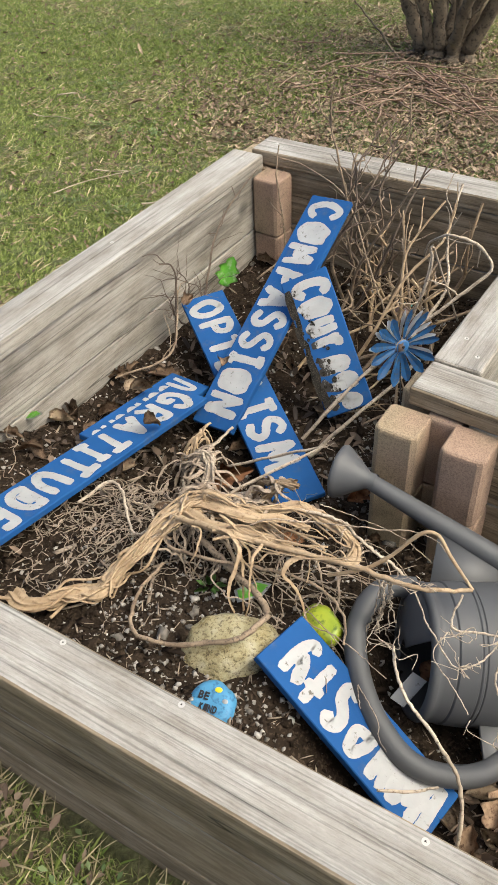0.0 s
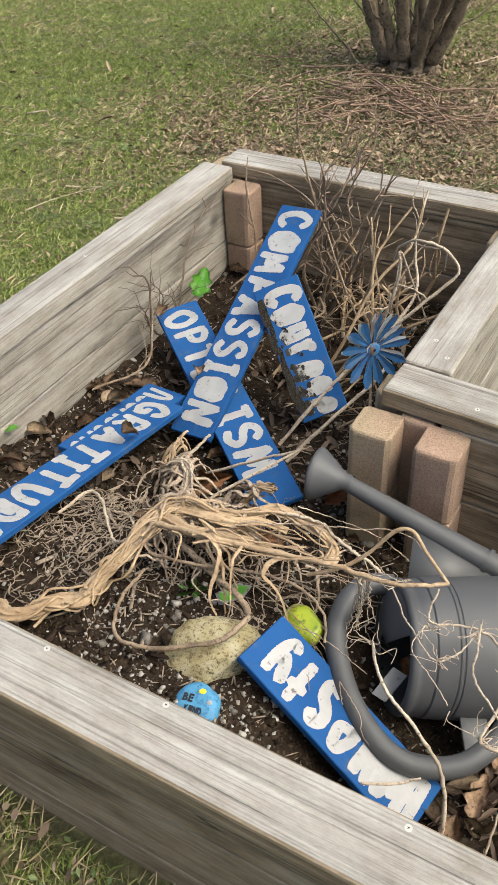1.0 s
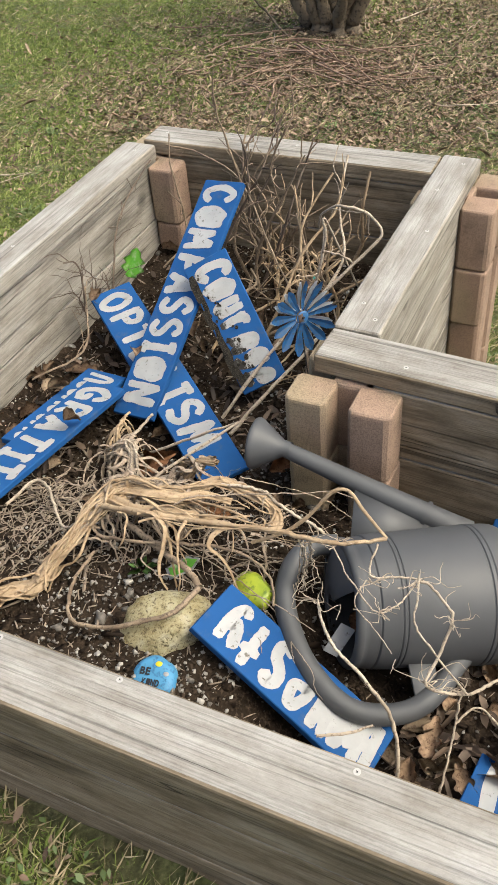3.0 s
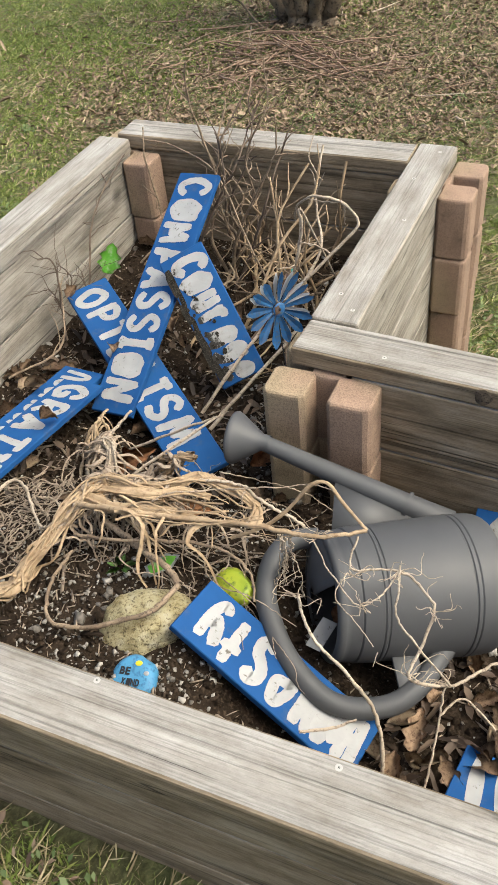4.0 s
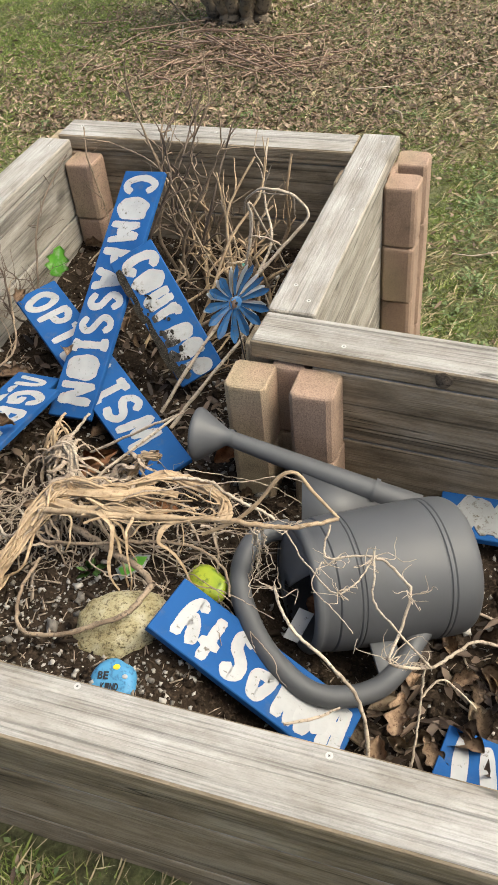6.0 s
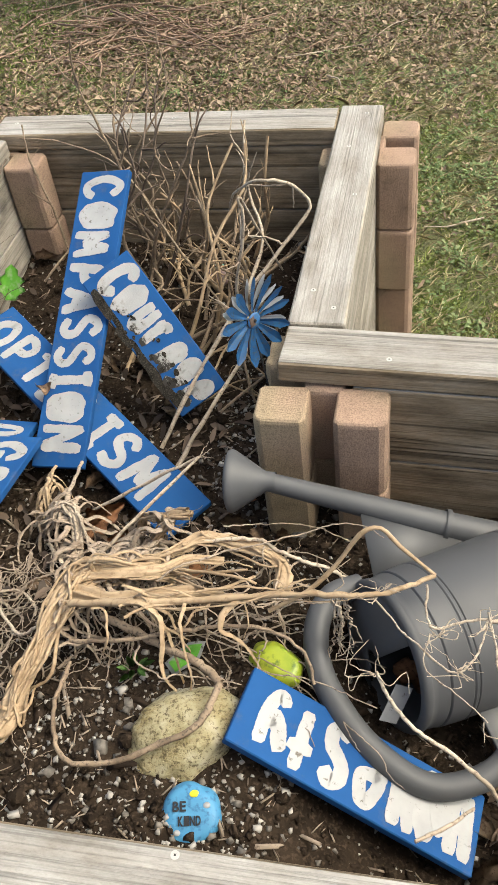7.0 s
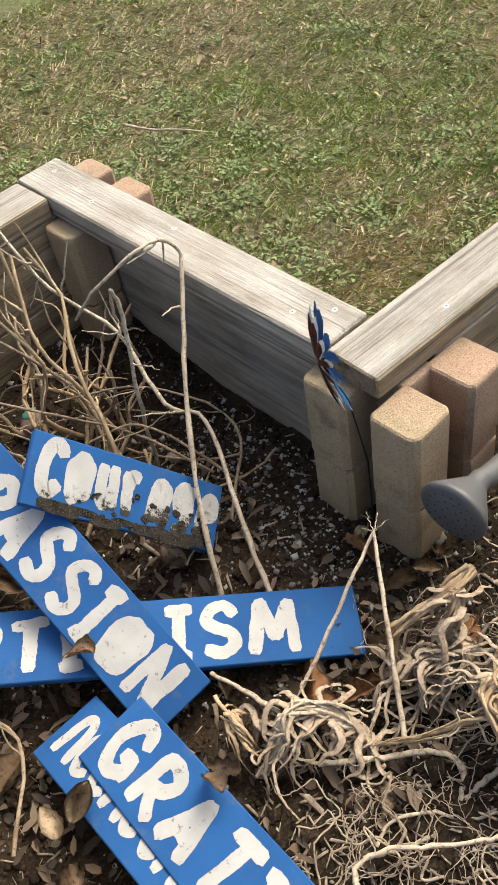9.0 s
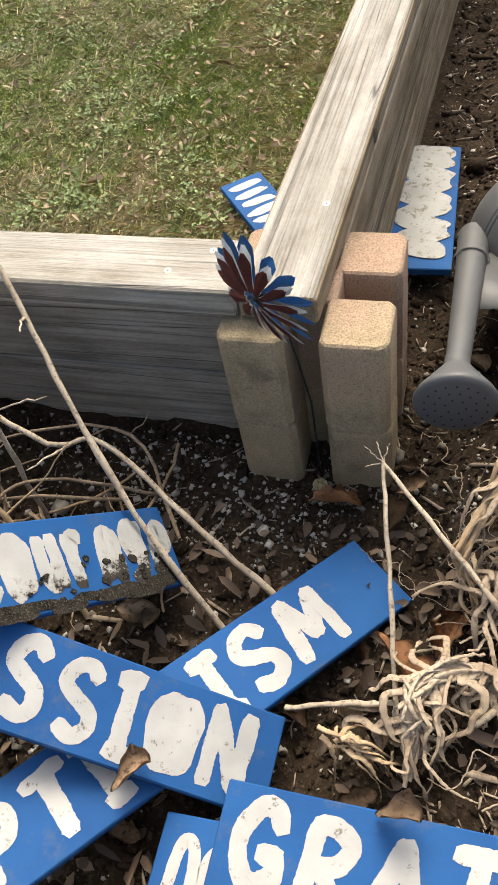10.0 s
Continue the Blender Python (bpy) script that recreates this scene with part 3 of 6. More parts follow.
def letter(ch, x, y, w, h, parent, material, turn=0.0, fat=0.0088):
    """A hand-painted letter of overlapping brush strokes."""
    vs, fs = [], []
    rot = Matrix.Rotation(radians(turn), 2)
    lean = rl.uniform(-0.05, 0.05)
    for k, (bend, *pts) in enumerate(STROKES[ch]):
        pts = [(px + rl.uniform(-0.03, 0.03), py + rl.uniform(-0.02, 0.02)) for px, py in pts]
        if bend:
            pts = spline([(px, py, 0) for px, py in pts], 8)[:, :2]
        run = []
        for px, py in pts:
            q = rot @ Vector((fat * 0.7 + px * (w - 1.4 * fat) + lean * py * h, fat * 0.7 + py * (h - 1.4 * fat)))
            run.append((q.x + x, q.y + y))
        v, f = brush(run, fat * rl.uniform(0.88, 1.10), x * 900 + k * 7.7 + ord(ch), 0.0005 + 0.00014 * k)
        fs += [tuple(i + len(vs) for i in face) for face in f]
        vs += v
    me = bpy.data.meshes.new("letter")
    me.from_pydata(vs, [], fs)
    me.update()
    return link("letter", me, material, parent)


def blob(x, y, w, h, parent, material, turn=0.0, seed=0, z=0.0006, name="brush_stroke"):
    """A ragged dab of paint."""
    bm = bmesh.new()
    n = 26
    ring = []
    for i in range(n):
        a = 2 * math.pi * i / n
        c, s = math.cos(a), math.sin(a)
        sx, sy = math.copysign(abs(c) ** 0.85, c), math.copysign(abs(s) ** 0.85, s)
        k = 1 + 0.22 * noise.noise(Vector((c * 1.6 + seed * 7.3, s * 1.6, seed)))
        q = Matrix.Rotation(radians(turn), 2) @ Vector((sx * w / 2 * k, sy * h / 2 * k))
        ring.append(bm.verts.new((x + q.x, y + q.y, z)))
    low = [bm.verts.new((v.co.x, v.co.y, 0.0002)) for v in ring]
    bm.faces.new(ring)
    for i in range(n):
        bm.faces.new((low[i], low[(i + 1) % n], ring[(i + 1) % n], ring[i]))
    return part(name, bm, material, parent, smooth=False)


def sign(label, sb, eb, st, length, width=0.100, thick=0.013):
    """A plank whose face starts at sb, runs towards eb and has its letters' tops towards st."""
    sb, eb, st = Vector(sb), Vector(eb), Vector(st)
    u = (eb - sb).normalized()
    v = st - sb
    v = (v - u * v.dot(u)).normalized()
    m = Matrix((u, v, u.cross(v))).transposed().to_4x4()
    m.translation = sb
    s = thing("painted_sign", label, "sign", m, "painted garden signs")
    part("plank", box_bm(0, length, 0, width, -thick, 0, 0.0015, 1), M_SIGN, s, smooth=False)
    return s


def write(s, text, x0, pitch, h=0.070, y=0.014, widths={}, material=None, filled=(), fat=0.0088):
    """Letters side by side; those in filled are painted solid."""
    x = x0
    for i, ch in enumerate(text):
        w = pitch * widths.get(ch, 1.0)
        if i in filled:
            blob(x + w * 0.46, y + h * 0.5, w * 0.94, h * 0.96, s, material or M_WHITE, rl.uniform(-8, 8), rl.randrange(99), 0.0006, "letter")
        else:
            letter(ch, x, y + rl.uniform(-0.003, 0.003), w * 0.93, h * rl.uniform(0.94, 1.05), s, material or M_WHITE, rl.uniform(-5, 5), fat)
        x += w
    return s


s_com = sign("blue board painted with white word COMPASSION, leaning on stems", (-0.505, 0.449, 0.630), (-0.503, -0.057, 0.345), (-0.407, 0.445, 0.638), 0.581)
write(s_com, "COMPASSION", 0.014, 0.0545, 0.084, 0.007, {"I": 0.72, "M": 1.12, "O": 1.05, "N": 1.1}, None, (1, 8))
s_opt = sign("blue board painted with white word OPTIMISM, lying crosswise", (-0.701, 0.191, 0.432), (-0.232, -0.170, 0.319), (-0.640, 0.268, 0.443), 0.603)
write(s_opt, "OPTIM", 0.020, 0.0605, 0.080, 0.010, {"I": 0.72, "M": 1.2, "S": 1.0})
write(s_opt, "ISM", 0.336, 0.0615, 0.080, 0.010, {"I": 0.80, "M": 1.25, "S": 1.02})
s_cou = sign("blue board painted with white word Courage, caked in mud", (-0.444, 0.205, 0.547), (-0.264, 0.089, 0.341), (-0.368, 0.257, 0.585), 0.297)
write(s_cou, "C", 0.010, 0.043, 0.076, 0.019, {}, M_WHITE_MUD)
write(s_cou, "Ourage", 0.053, 0.0395, 0.074, 0.015, {"O": 1.1}, M_WHITE_MUD, (0,), 0.0092)
s_gra = sign("blue board painted with white word GRATITUDE, a leaf on it", (-0.582, -0.023, 0.380), (-0.606, -0.588, 0.459), (-0.483, -0.026, 0.389), 0.571)
write(s_gra, "GRATITUDE", 0.014, 0.0610, 0.082, 0.009, {"I": 0.7, "R": 1.05, "E": 0.9})
s_und = sign("blue board half hidden under another, smeared white strokes", (-0.618, 0.032, 0.366), (-0.620, -0.264, 0.410), (-0.518, 0.031, 0.366), 0.299)
for k in range(8):
    x = 0.018 + 0.035 * k
    arc = [(x + 0.026, 0.078, 0), (x + 0.004, 0.070, 0), (x, 0.045 + 0.006 * math.sin(k * 3), 0), (x + 0.010, 0.024, 0), (x + 0.024, 0.030, 0)]
    if k % 3 == 0:
        arc = [(x, 0.020, 0), (x + 0.006, 0.074, 0), (x + 0.020, 0.070, 0), (x + 0.026, 0.020, 0)]
    _v, _f = brush(spline(arc, 6)[:, :2], 0.0062, 40 + k, 0.0006)
    me = bpy.data.meshes.new("brush_stroke")
    me.from_pydata(_v, [], _f)
    link("brush_stroke", me, M_WHITE, s_und)
s_hon = sign("blue board with smeared white painted letters, beside the can", (0.270, -0.527, 0.348), (0.004, -0.470, 0.480), (0.241, -0.618, 0.365), 0.317)
write(s_hon, "Ho", 0.010, 0.0375, 0.086, 0.007, {"H": 1.1}, None, (1,), 0.0098)
write(s_hon, "Ne", 0.084, 0.0400, 0.086, 0.007, {"e": 1.08}, None, (), 0.0080)
blob(0.052, 0.045, 0.030, 0.066, s_hon, M_WHITE, 12, 33, 0.0009)
write(s_hon, "sty", 0.172, 0.0455, 0.082, 0.009, {"s": 0.92, "t": 1.0, "y": 1.0}, None, (), 0.0090)
s_rs = sign("blue board with white painted strokes, lying among dry leaves", (0.374, -0.612, 0.352), (0.620, -0.648, 0.345), (0.387, -0.512, 0.352), 0.25)
for k in range(6):
    blob(0.03 + 0.038 * k, 0.050, 0.022, 0.078, s_rs, M_WHITE, 12 + 8 * math.sin(k * 2.3), 40 + k)
s_ws = sign("faded blue board washed over with dirty white strokes", (0.615, -0.054, 0.340), (0.305, -0.066, 0.340), (0.610, -0.154, 0.340), 0.312, 0.098)
for k in range(9):
    blob(0.018 + 0.031 * k, 0.047 + 0.003 * math.sin(k * 4), 0.043, 0.088, s_ws, M_WHITE_WASH, 16 * math.sin(k * 2.9), 60 + k, 0.0006 + 0.0002 * k)
s_gs = sign("small blue board with white painted strokes on the grass", (0.863, 0.390, 0.065), (0.712, 0.270, 0.065), (0.947, 0.331, 0.065), 0.24, 0.100)
for k in range(6):
    blob(0.03 + 0.034 * k, 0.050, 0.024, 0.078, s_gs, M_WHITE, 10 * math.sin(k * 2.9), 80 + k)

# ---- watering can ----
def watering_can():
    a = Vector((-0.822, -0.545, 0.164)).normalized()
    s = Vector((-0.491, 0.825, 0.280))
    s = (s - a * s.dot(a)).normalized()
    m = Matrix((s, a.cross(s), a)).transposed().to_4x4()
    m.translation = Vector((0.360, -0.258, 0.390))
    can = thing("watering_can", "dark grey plastic watering can lying on its side", "watering can", m)
    knots_z = (0.020, 0.026, 0.036, 0.066, 0.150, 0.205, 0.240, 0.258)
    knots_r = (0.104, 0.1068, 0.1080, 0.1085, 0.1045, 0.1015, 0.0990, 0.0965)
    prof = [(0.0001, 0.022), (0.085, 0.022), (0.098, 0.0165), (0.102, 0.017)]
    for z in np.unique(np.round(np.concatenate([np.linspace(0.020, 0.258, 40)] + [c + np.array([-0.0022, -0.0016, -0.0008, 0.0008, 0.0016, 0.0022]) for c in (0.062, 0.070, 0.198, 0.205, 0.236)]), 5)):
        cut = any(abs(z - c) < 0.0012 for c in (0.062, 0.070, 0.198, 0.205, 0.236))
        prof.append((float(np.interp(z, knots_z, knots_r)) + (0.0012 if 0.198 < z < 0.236 else 0.0) - (0.0022 if cut else 0.0), float(z)))
    prof += [(0.0985, 0.260), (0.0990, 0.266), (0.0965, 0.270), (0.089, 0.272), (0.087, 0.270), (0.086, 0.255), (0.090, 0.10), (0.085, 0.032), (0.0001, 0.030)]
    part("body", lathe_bm(prof, 56), M_CAN, can)
    # hood over the spout side of the mouth
    bm = bmesh.new()
    rows = []
    for i in range(13):
        th = radians(-100 + 200 * i / 12)
        row = []
        for k in range(6):
            r = 0.093 - 0.078 * k / 5
            x = r * math.cos(th)
            row.append(bm.verts.new((max(x, -0.018), r * math.sin(th), 0.268 + 0.018 * math.sin(k / 5 * 1.4))))
        rows.append(row)
    for p, q in zip(rows, rows[1:]):
        for k in range(5):
            bm.faces.new((p[k], q[k], q[k + 1], p[k + 1]))
    bmesh.ops.recalc_face_normals(bm, faces=bm.faces)
    bmesh.ops.solidify(bm, geom=bm.faces[:], thickness=0.003)
    part("hood", bm, M_CAN, can)
    # spout
    tip = Vector((0.284, 0.014, 0.315))
    p0 = Vector((0.088, 0, 0.015)).lerp(tip, 0.07)
    path = spline([p0, p0.lerp(tip, 0.25), p0.lerp(tip, 0.6), tip], 6)
    v, f = tube_np(path, 0.023, 0.0135, 18)
    spout = link("spout", mesh_np("spout", v, f, True), M_CAN, can)
    v, f = tube_np(np.array([p0.lerp(tip, 0.215), p0.lerp(tip, 0.235)]), 0.0236, 0.0232, 18)
    link("collar", mesh_np("collar", v, f, True), M_CAN, spout)
    d = (tip - p0).normalized()
    rose = part("rose", lathe_bm([(0.0135, -0.014), (0.0145, 0.0), (0.021, 0.010), (0.0425, 0.042), (0.0455, 0.048), (0.0445, 0.052), (0.039, 0.0545), (0.0001, 0.0555)], 36), M_CAN, spout)
    face_dir = (m.to_3x3().inverted() @ Vector((-0.985, -0.06, -0.02))).normalized()      # the rose droops a little
    rose.matrix_basis = Matrix.Translation(tip) @ face_dir.to_track_quat("Z", "Y").to_matrix().to_4x4()
    hole_bm = bmesh.new()
    for rr, cnt in ((0.011, 6), (0.022, 12), (0.033, 18)):
        for i in range(cnt):
            t = 2 * math.pi * i / cnt
            bmesh.ops.create_circle(hole_bm, cap_ends=True, segments=8, radius=0.0013, matrix=pose(rr * math.cos(t), rr * math.sin(t), 0.0560))
    holes = part("sprinkle_holes", hole_bm, M_DARK, spout)
    holes.matrix_basis = rose.matrix_basis
    # web between spout and body
    bm = bmesh.new()
    w = [Vector((0.100, 0, 0.085)), p0.lerp(tip, 0.22), p0.lerp(tip, 0.60), Vector((0.099, 0, 0.235))]
    for yy in (-0.002, 0.002):
        bm.faces.new([bm.verts.new((q.x, q.y + yy, q.z)) for q in w])
    bmesh.ops.bridge_loops(bm, edges=bm.edges[:])
    part("spout_web", bm, M_CAN, can)
    # handle
    pts = [(-0.080, 0, 0.080), (-0.112, 0, 0.116), (-0.141, 0, 0.146), (-0.166, 0, 0.190), (-0.170, 0, 0.240), (-0.155, 0, 0.288), (-0.114, 0, 0.323), (-0.060, 0, 0.346), (0.008, 0, 0.354), (0.063, 0, 0.335), (0.094, 0, 0.300), (0.096, 0, 0.258)]
    v, f = tube_np(spline(pts, 7), 0.0155, 0.0165, 18)
    link("handle", mesh_np("handle", v, f, True), M_CAN, can)
    bm = box_bm(-0.150, -0.095, -0.003, 0.003, 0.145, 0.185, 0.001, 1)
    part("handle_gusset", bm, M_CAN, can)
    return can


watering_can()


# ---- metal flower ----
def flower():
    m = look((-0.088, 0.005, 0.637), (-0.088 - 0.84, 0.005 + 0.53, 0.637 - 0.13)) @ Matrix.Scale(0.85, 4)
    f = thing("metal_flower_stake", "blue and white metal pinwheel flower on a thin stake", "garden ornament", m)
    for i in range(13):
        a = 360 / 13 * i
        for name, r1, w, z, mt, off in (("petal", 0.081, 0.0100, 0.004, M_PETAL, 0), ("back_petal", 0.078, 0.0078, -0.004, M_PETAL_W, 4), ("inner_petal", 0.069, 0.0082, -0.0065, M_RUST, 3)):
            bm = bmesh.new()
            r1 = r1 * (1 + 0.04 * math.sin(i * 4.3))
            prof = [(0.015, 0.0034), (r1 * 0.45, w * 0.62), (r1 * 0.70, w * 0.94), (r1 * 0.82, w), (r1 * 0.93, w * 0.55), (r1, 0.0022)]
            up = [bm.verts.new((r, q, z + 0.012 * (r / 0.08) ** 2 + 0.20 * q)) for r, q in prof]
            mid = [bm.verts.new((r, 0, z + 0.012 * (r / 0.08) ** 2 - 0.22 * q)) for r, q in prof]
            lo = [bm.verts.new((r, -q, z + 0.012 * (r / 0.08) ** 2 + 0.05 * q)) for r, q in prof]
            for k in range(5):
                bm.faces.new((mid[k], mid[k + 1], up[k + 1], up[k]))
                bm.faces.new((lo[k], lo[k + 1], mid[k + 1], mid[k]))
            bmesh.ops.solidify(bm, geom=bm.faces[:], thickness=0.0008)
            bmesh.ops.transform(bm, matrix=pose(0, 0, 0, 0, 0, a + off + 3 * math.sin(i * 5.1)) @ pose(0, 0, 0, 10 + 7 * math.sin(i * 2.7), 0, 0), verts=bm.verts)
            part(name, bm, mt, f, smooth=False)
    part("disc", lathe_bm([(0.0001, 0.0086), (0.010, 0.0084), (0.0145, 0.0076), (0.0145, 0.0066), (0.0001, 0.0078)], 24), M_PETAL, f)
    part("hub", lathe_bm([(0.0001, 0.012), (0.002, 0.0118), (0.0030, 0.0105), (0.0030, -0.004), (0.0001, -0.006)], 16), M_DARK, f)
    part("rust_patch", box_bm(-0.011, 0.001, -0.009, 0.009, 0.0066, 0.0092, 0.0008, 1), M_RUST_B, f, "rusted half of the disc")
    inv = m.inverted()
    v, q = tube_np(np.array([inv @ Vector(p) for p in ((-0.090, 0.006, 0.636), (-0.072, -0.018, 0.570), (-0.054, -0.028, 0.44), (-0.050, -0.028, 0.28))]), 0.0014, 0.0014, 8)
    link("stake", mesh_np("stake", v, q, True), M_DARK, f)


flower()


# ---- stones ----
def stone_bm(size, seed, lumps=0.16, cuts=7, sub=4, depth=0.80, rough=0.012, top=None):
    """A lump flattened by a few random facets."""
    r = random.Random(seed)
    planes = [(Vector((r.gauss(0, 1), r.gauss(0, 1), r.gauss(0, 0.8))).normalized(), r.uniform(depth, depth + 0.18)) for _ in range(cuts)]
    if top:
        planes.append((Vector((0, 0, 1)), top))
    bm = bmesh.new()
    bmesh.ops.create_icosphere(bm, subdivisions=sub, radius=0.5)
    for v in bm.verts:
        p = v.co.normalized()
        k = 1 + lumps * noise.noise(p * 1.3 + Vector((seed, 0, 0)))
        for nrm, d in planes:
            c = p.dot(nrm)
            if c > 0.1:
                k = min(k, d / c)
        k *= 1 + lumps * 0.25 * noise.noise(p * 3.7 + Vector((0, seed, 0))) + rough * noise.noise(p * 11) + rough * 0.6 * noise.noise(p * 27)
        v.co = Vector((p.x * size[0], p.y * size[1], p.z * size[2])) * 0.5 * k
    return bm


def stone(name, label, category, at, size, material, seed, turn=0.0, lumps=0.16, cuts=7, rough=0.012):
    ob = part(name, stone_bm(size, seed, lumps, cuts, 5 if size[0] > 0.1 else 4, rough=rough), material)
    ob.matrix_basis = pose(*at, 4, -6, turn)
    return tagged(ob, label, category)


stone("stone", "large yellow-grey lichen-covered stone on the soil", "stone", (-0.086, -0.543, 0.436), (0.145, 0.114, 0.096), M_STONE, 4.0, 25, 0.16, 6, 0.035)
blue = thing("painted_stone", "small stone painted light blue with flower dabs", "painted stone", pose(-0.056, -0.634, 0.442, 14, -4, 10) @ Matrix.Scale(0.78, 4))
bm = stone_bm((0.092, 0.090, 0.056), 9, 0.10, 3, 4, 0.90, 0.004, 0.66)
part("body", bm, M_STONE_B, blue)


def dab(x, y, z, rx, ry_, material, parent, name="paint_dab"):
    bm = bmesh.new()
    bmesh.ops.create_icosphere(bm, subdivisions=2, radius=1)
    for v in bm.verts:
        v.co = Vector((x + v.co.x * rx, y + v.co.y * ry_, z + v.co.z * 0.0018))
    return part(name, bm, material, parent)


dab(0.008, 0.026, 0.0175, 0.008, 0.006, M_YELLOW, blue)
for dx, dy in ((0.027, 0.010), (-0.016, -0.024)):
    dab(dx, dy, 0.0180, 0.0055, 0.0045, M_WHITE, blue)


def small_letters(text, x0, y0, w, h, z, material, parent):
    for k, ch in enumerate(text):
        v, f, gw = glyph(ch)
        me = bpy.data.meshes.new("letter")
        me.from_pydata([(x0 + k * w * 1.15 + p[0] / gw * w, y0 + p[1] * h, z + (0.001 if p[2] > 0 else 0)) for p in v], [], f)
        me.update()
        link("letter", me, material, parent)


small_letters("BE", -0.022, 0.003, 0.0090, 0.014, 0.0196, M_INK, blue)
small_letters("KIND", -0.014, -0.016, 0.0074, 0.013, 0.0196, M_INK, blue)
stone("painted_stone", "smooth stone painted yellow-green beside a blue board", "painted stone", (0.006, -0.432, 0.434), (0.080, 0.056, 0.044), M_STONE_G, 8.0, -30, 0.1, 4)
teal = stone("painted_stone", "small round pink-grey stone with a teal dab among the stems", "stone", (-0.288, 0.515, 0.348), (0.050, 0.045, 0.046), noisy("pink_grey_stone", (0.16, 0.11, 0.11), (0.25, 0.19, 0.18), 40, 0.7), 5.0, 0, 0.05)
dab(0.004, 0.010, 0.0205, 0.014, 0.010, M_TEAL, teal)
stone("pebble", "ochre pebble lying on the soil", "stone", (-0.085, -0.035, 0.312), (0.022, 0.020, 0.016), M_STONE, 6.0, 0, 0.1)
stone("plastic_scrap", "small bright pink plastic scrap by the front board", "scrap", (0.268, -0.668, 0.345), (0.03, 0.012, 0.012), M_PINK, 2.0, 40, 0.2)


# ---- plant label and green leaf ----
def leaf_mesh(name, length, width, lobes, curl, seed, twist=0.0):
    """A leaf blade with a lobed outline, folded along its midrib and curled."""
    r = random.Random(seed)
    bm = bmesh.new()
    rows, nc = 15, 7
    grid = []
    ph = r.uniform(0, 6)
    for i in range(rows):
        t = i / (rows - 1)
        w = width / 2 * math.sin(math.pi * min(1, 0.04 + 0.96 * t) ** 0.8) ** 0.8
        w *= 1 - lobes * (0.5 + 0.5 * math.cos(t * 2 * math.pi * 3.5 + ph))
        w = max(w, 0.0007)
        row = []
        for j in range(nc):
            s = j / (nc - 1) * 2 - 1
            x, y = t * length, s * w
            n1 = noise.noise(Vector((t * 3 + seed, s * 1.4, seed * 0.37)))
            z = 0.35 * abs(y) + curl * length * (math.sin(t * 2.6 + ph) * 0.35 + 0.9 * s * s * w / width) + n1 * 0.11 * length * curl * 2
            y += twist * t * length * 0.3
            row.append(bm.verts.new((x - length / 2, y, z)))
        grid.append(row)
    for a, b in zip(grid, grid[1:]):
        for j in range(nc - 1):
            bm.faces.new((a[j], b[j], b[j + 1], a[j + 1]))
    bmesh.ops.solidify(bm, geom=bm.faces[:], thickness=0.0006)
    me = bpy.data.meshes.new(name)
    bm.normal_update()
    bm.to_mesh(me)
    bm.free()
    me.shade_smooth()
    return me


LEAVES = [leaf_mesh("dry_leaf", 0.085, 0.050, 0.42, 0.30, 1), leaf_mesh("dry_leaf", 0.070, 0.044, 0.30, 0.50, 2), leaf_mesh("dry_leaf", 0.060, 0.040, 0.16, 0.75, 3, 0.3),
          leaf_mesh("dry_leaf", 0.095, 0.055, 0.45, 0.22, 4), leaf_mesh("dry_leaf", 0.055, 0.034, 0.22, 0.8, 5)]
PALE = [leaf_mesh("dry_leaf", 0.065, 0.042, 0.05, 0.40, 6), leaf_mesh("dry_leaf", 0.060, 0.038, 0.12, 0.5, 7)]
RUSSET = [leaf_mesh("dry_leaf", 0.090, 0.060, 0.50, 0.30, 14), leaf_mesh("dry_leaf", 0.075, 0.052, 0.40, 0.45, 15)]
for me in RUSSET:
    me.materials.append(M_LEAF_R)
for me in LEAVES:
    me.materials.append(M_LEAF)
for me in PALE:
    me.materials.append(M_LEAF_P)
rv = random.Random(21)


def dry_leaf(x, y, z, rx=None, ry_=None, rz=None, k=None, scale=1.0, pale=False, russet=False):
    pool = PALE if pale else RUSSET if russet else LEAVES
    me = pool[rv.randrange(len(pool)) if k is None else k]
    ob = new("dry_leaf", me)
    ob.matrix_basis = pose(x, y, z, rv.uniform(-25, 25) if rx is None else rx, rv.uniform(-25, 25) if ry_ is None else ry_, rv.uniform(0, 360) if rz is None else rz) @ Matrix.Scale(scale, 4)
    return tagged(ob, "crumpled pale tan dead leaf" if pale else "lobed russet dead oak leaf on the soil" if russet else "curled brown dead oak leaf in the bed", "leaf", "dead leaves in the bed")


# leaves that stand out
dry_leaf(-0.121, -0.061, 0.325, 50, 20, 95, 1, 0.9, russet=True)
dry_leaf(-0.330, -0.165, 0.352, 30, -20, 40, 0, 0.95, russet=True)
dry_leaf(-0.285, -0.215, 0.350, 10, 15, 160, 1, 0.8, russet=True)
dry_leaf(-0.155, -0.270, 0.372, 15, -10, 20, 0, 0.8, russet=True)
dry_leaf(-0.495, -0.188, 0.428, 10, 12, 70, 2, 0.75)
dry_leaf(-0.505, 0.061, 0.415, 18, -10, 120, 2, 0.7)
dry_leaf(-0.612, -0.078, 0.402, 20, 10, 30, 0, 0.72, True)
dry_leaf(-0.650, -0.060, 0.380, 10, -20, 80, 1, 0.72, True)
dry_leaf(-0.660, 0.165, 0.468, 8, 8, 100, 4, 0.8)
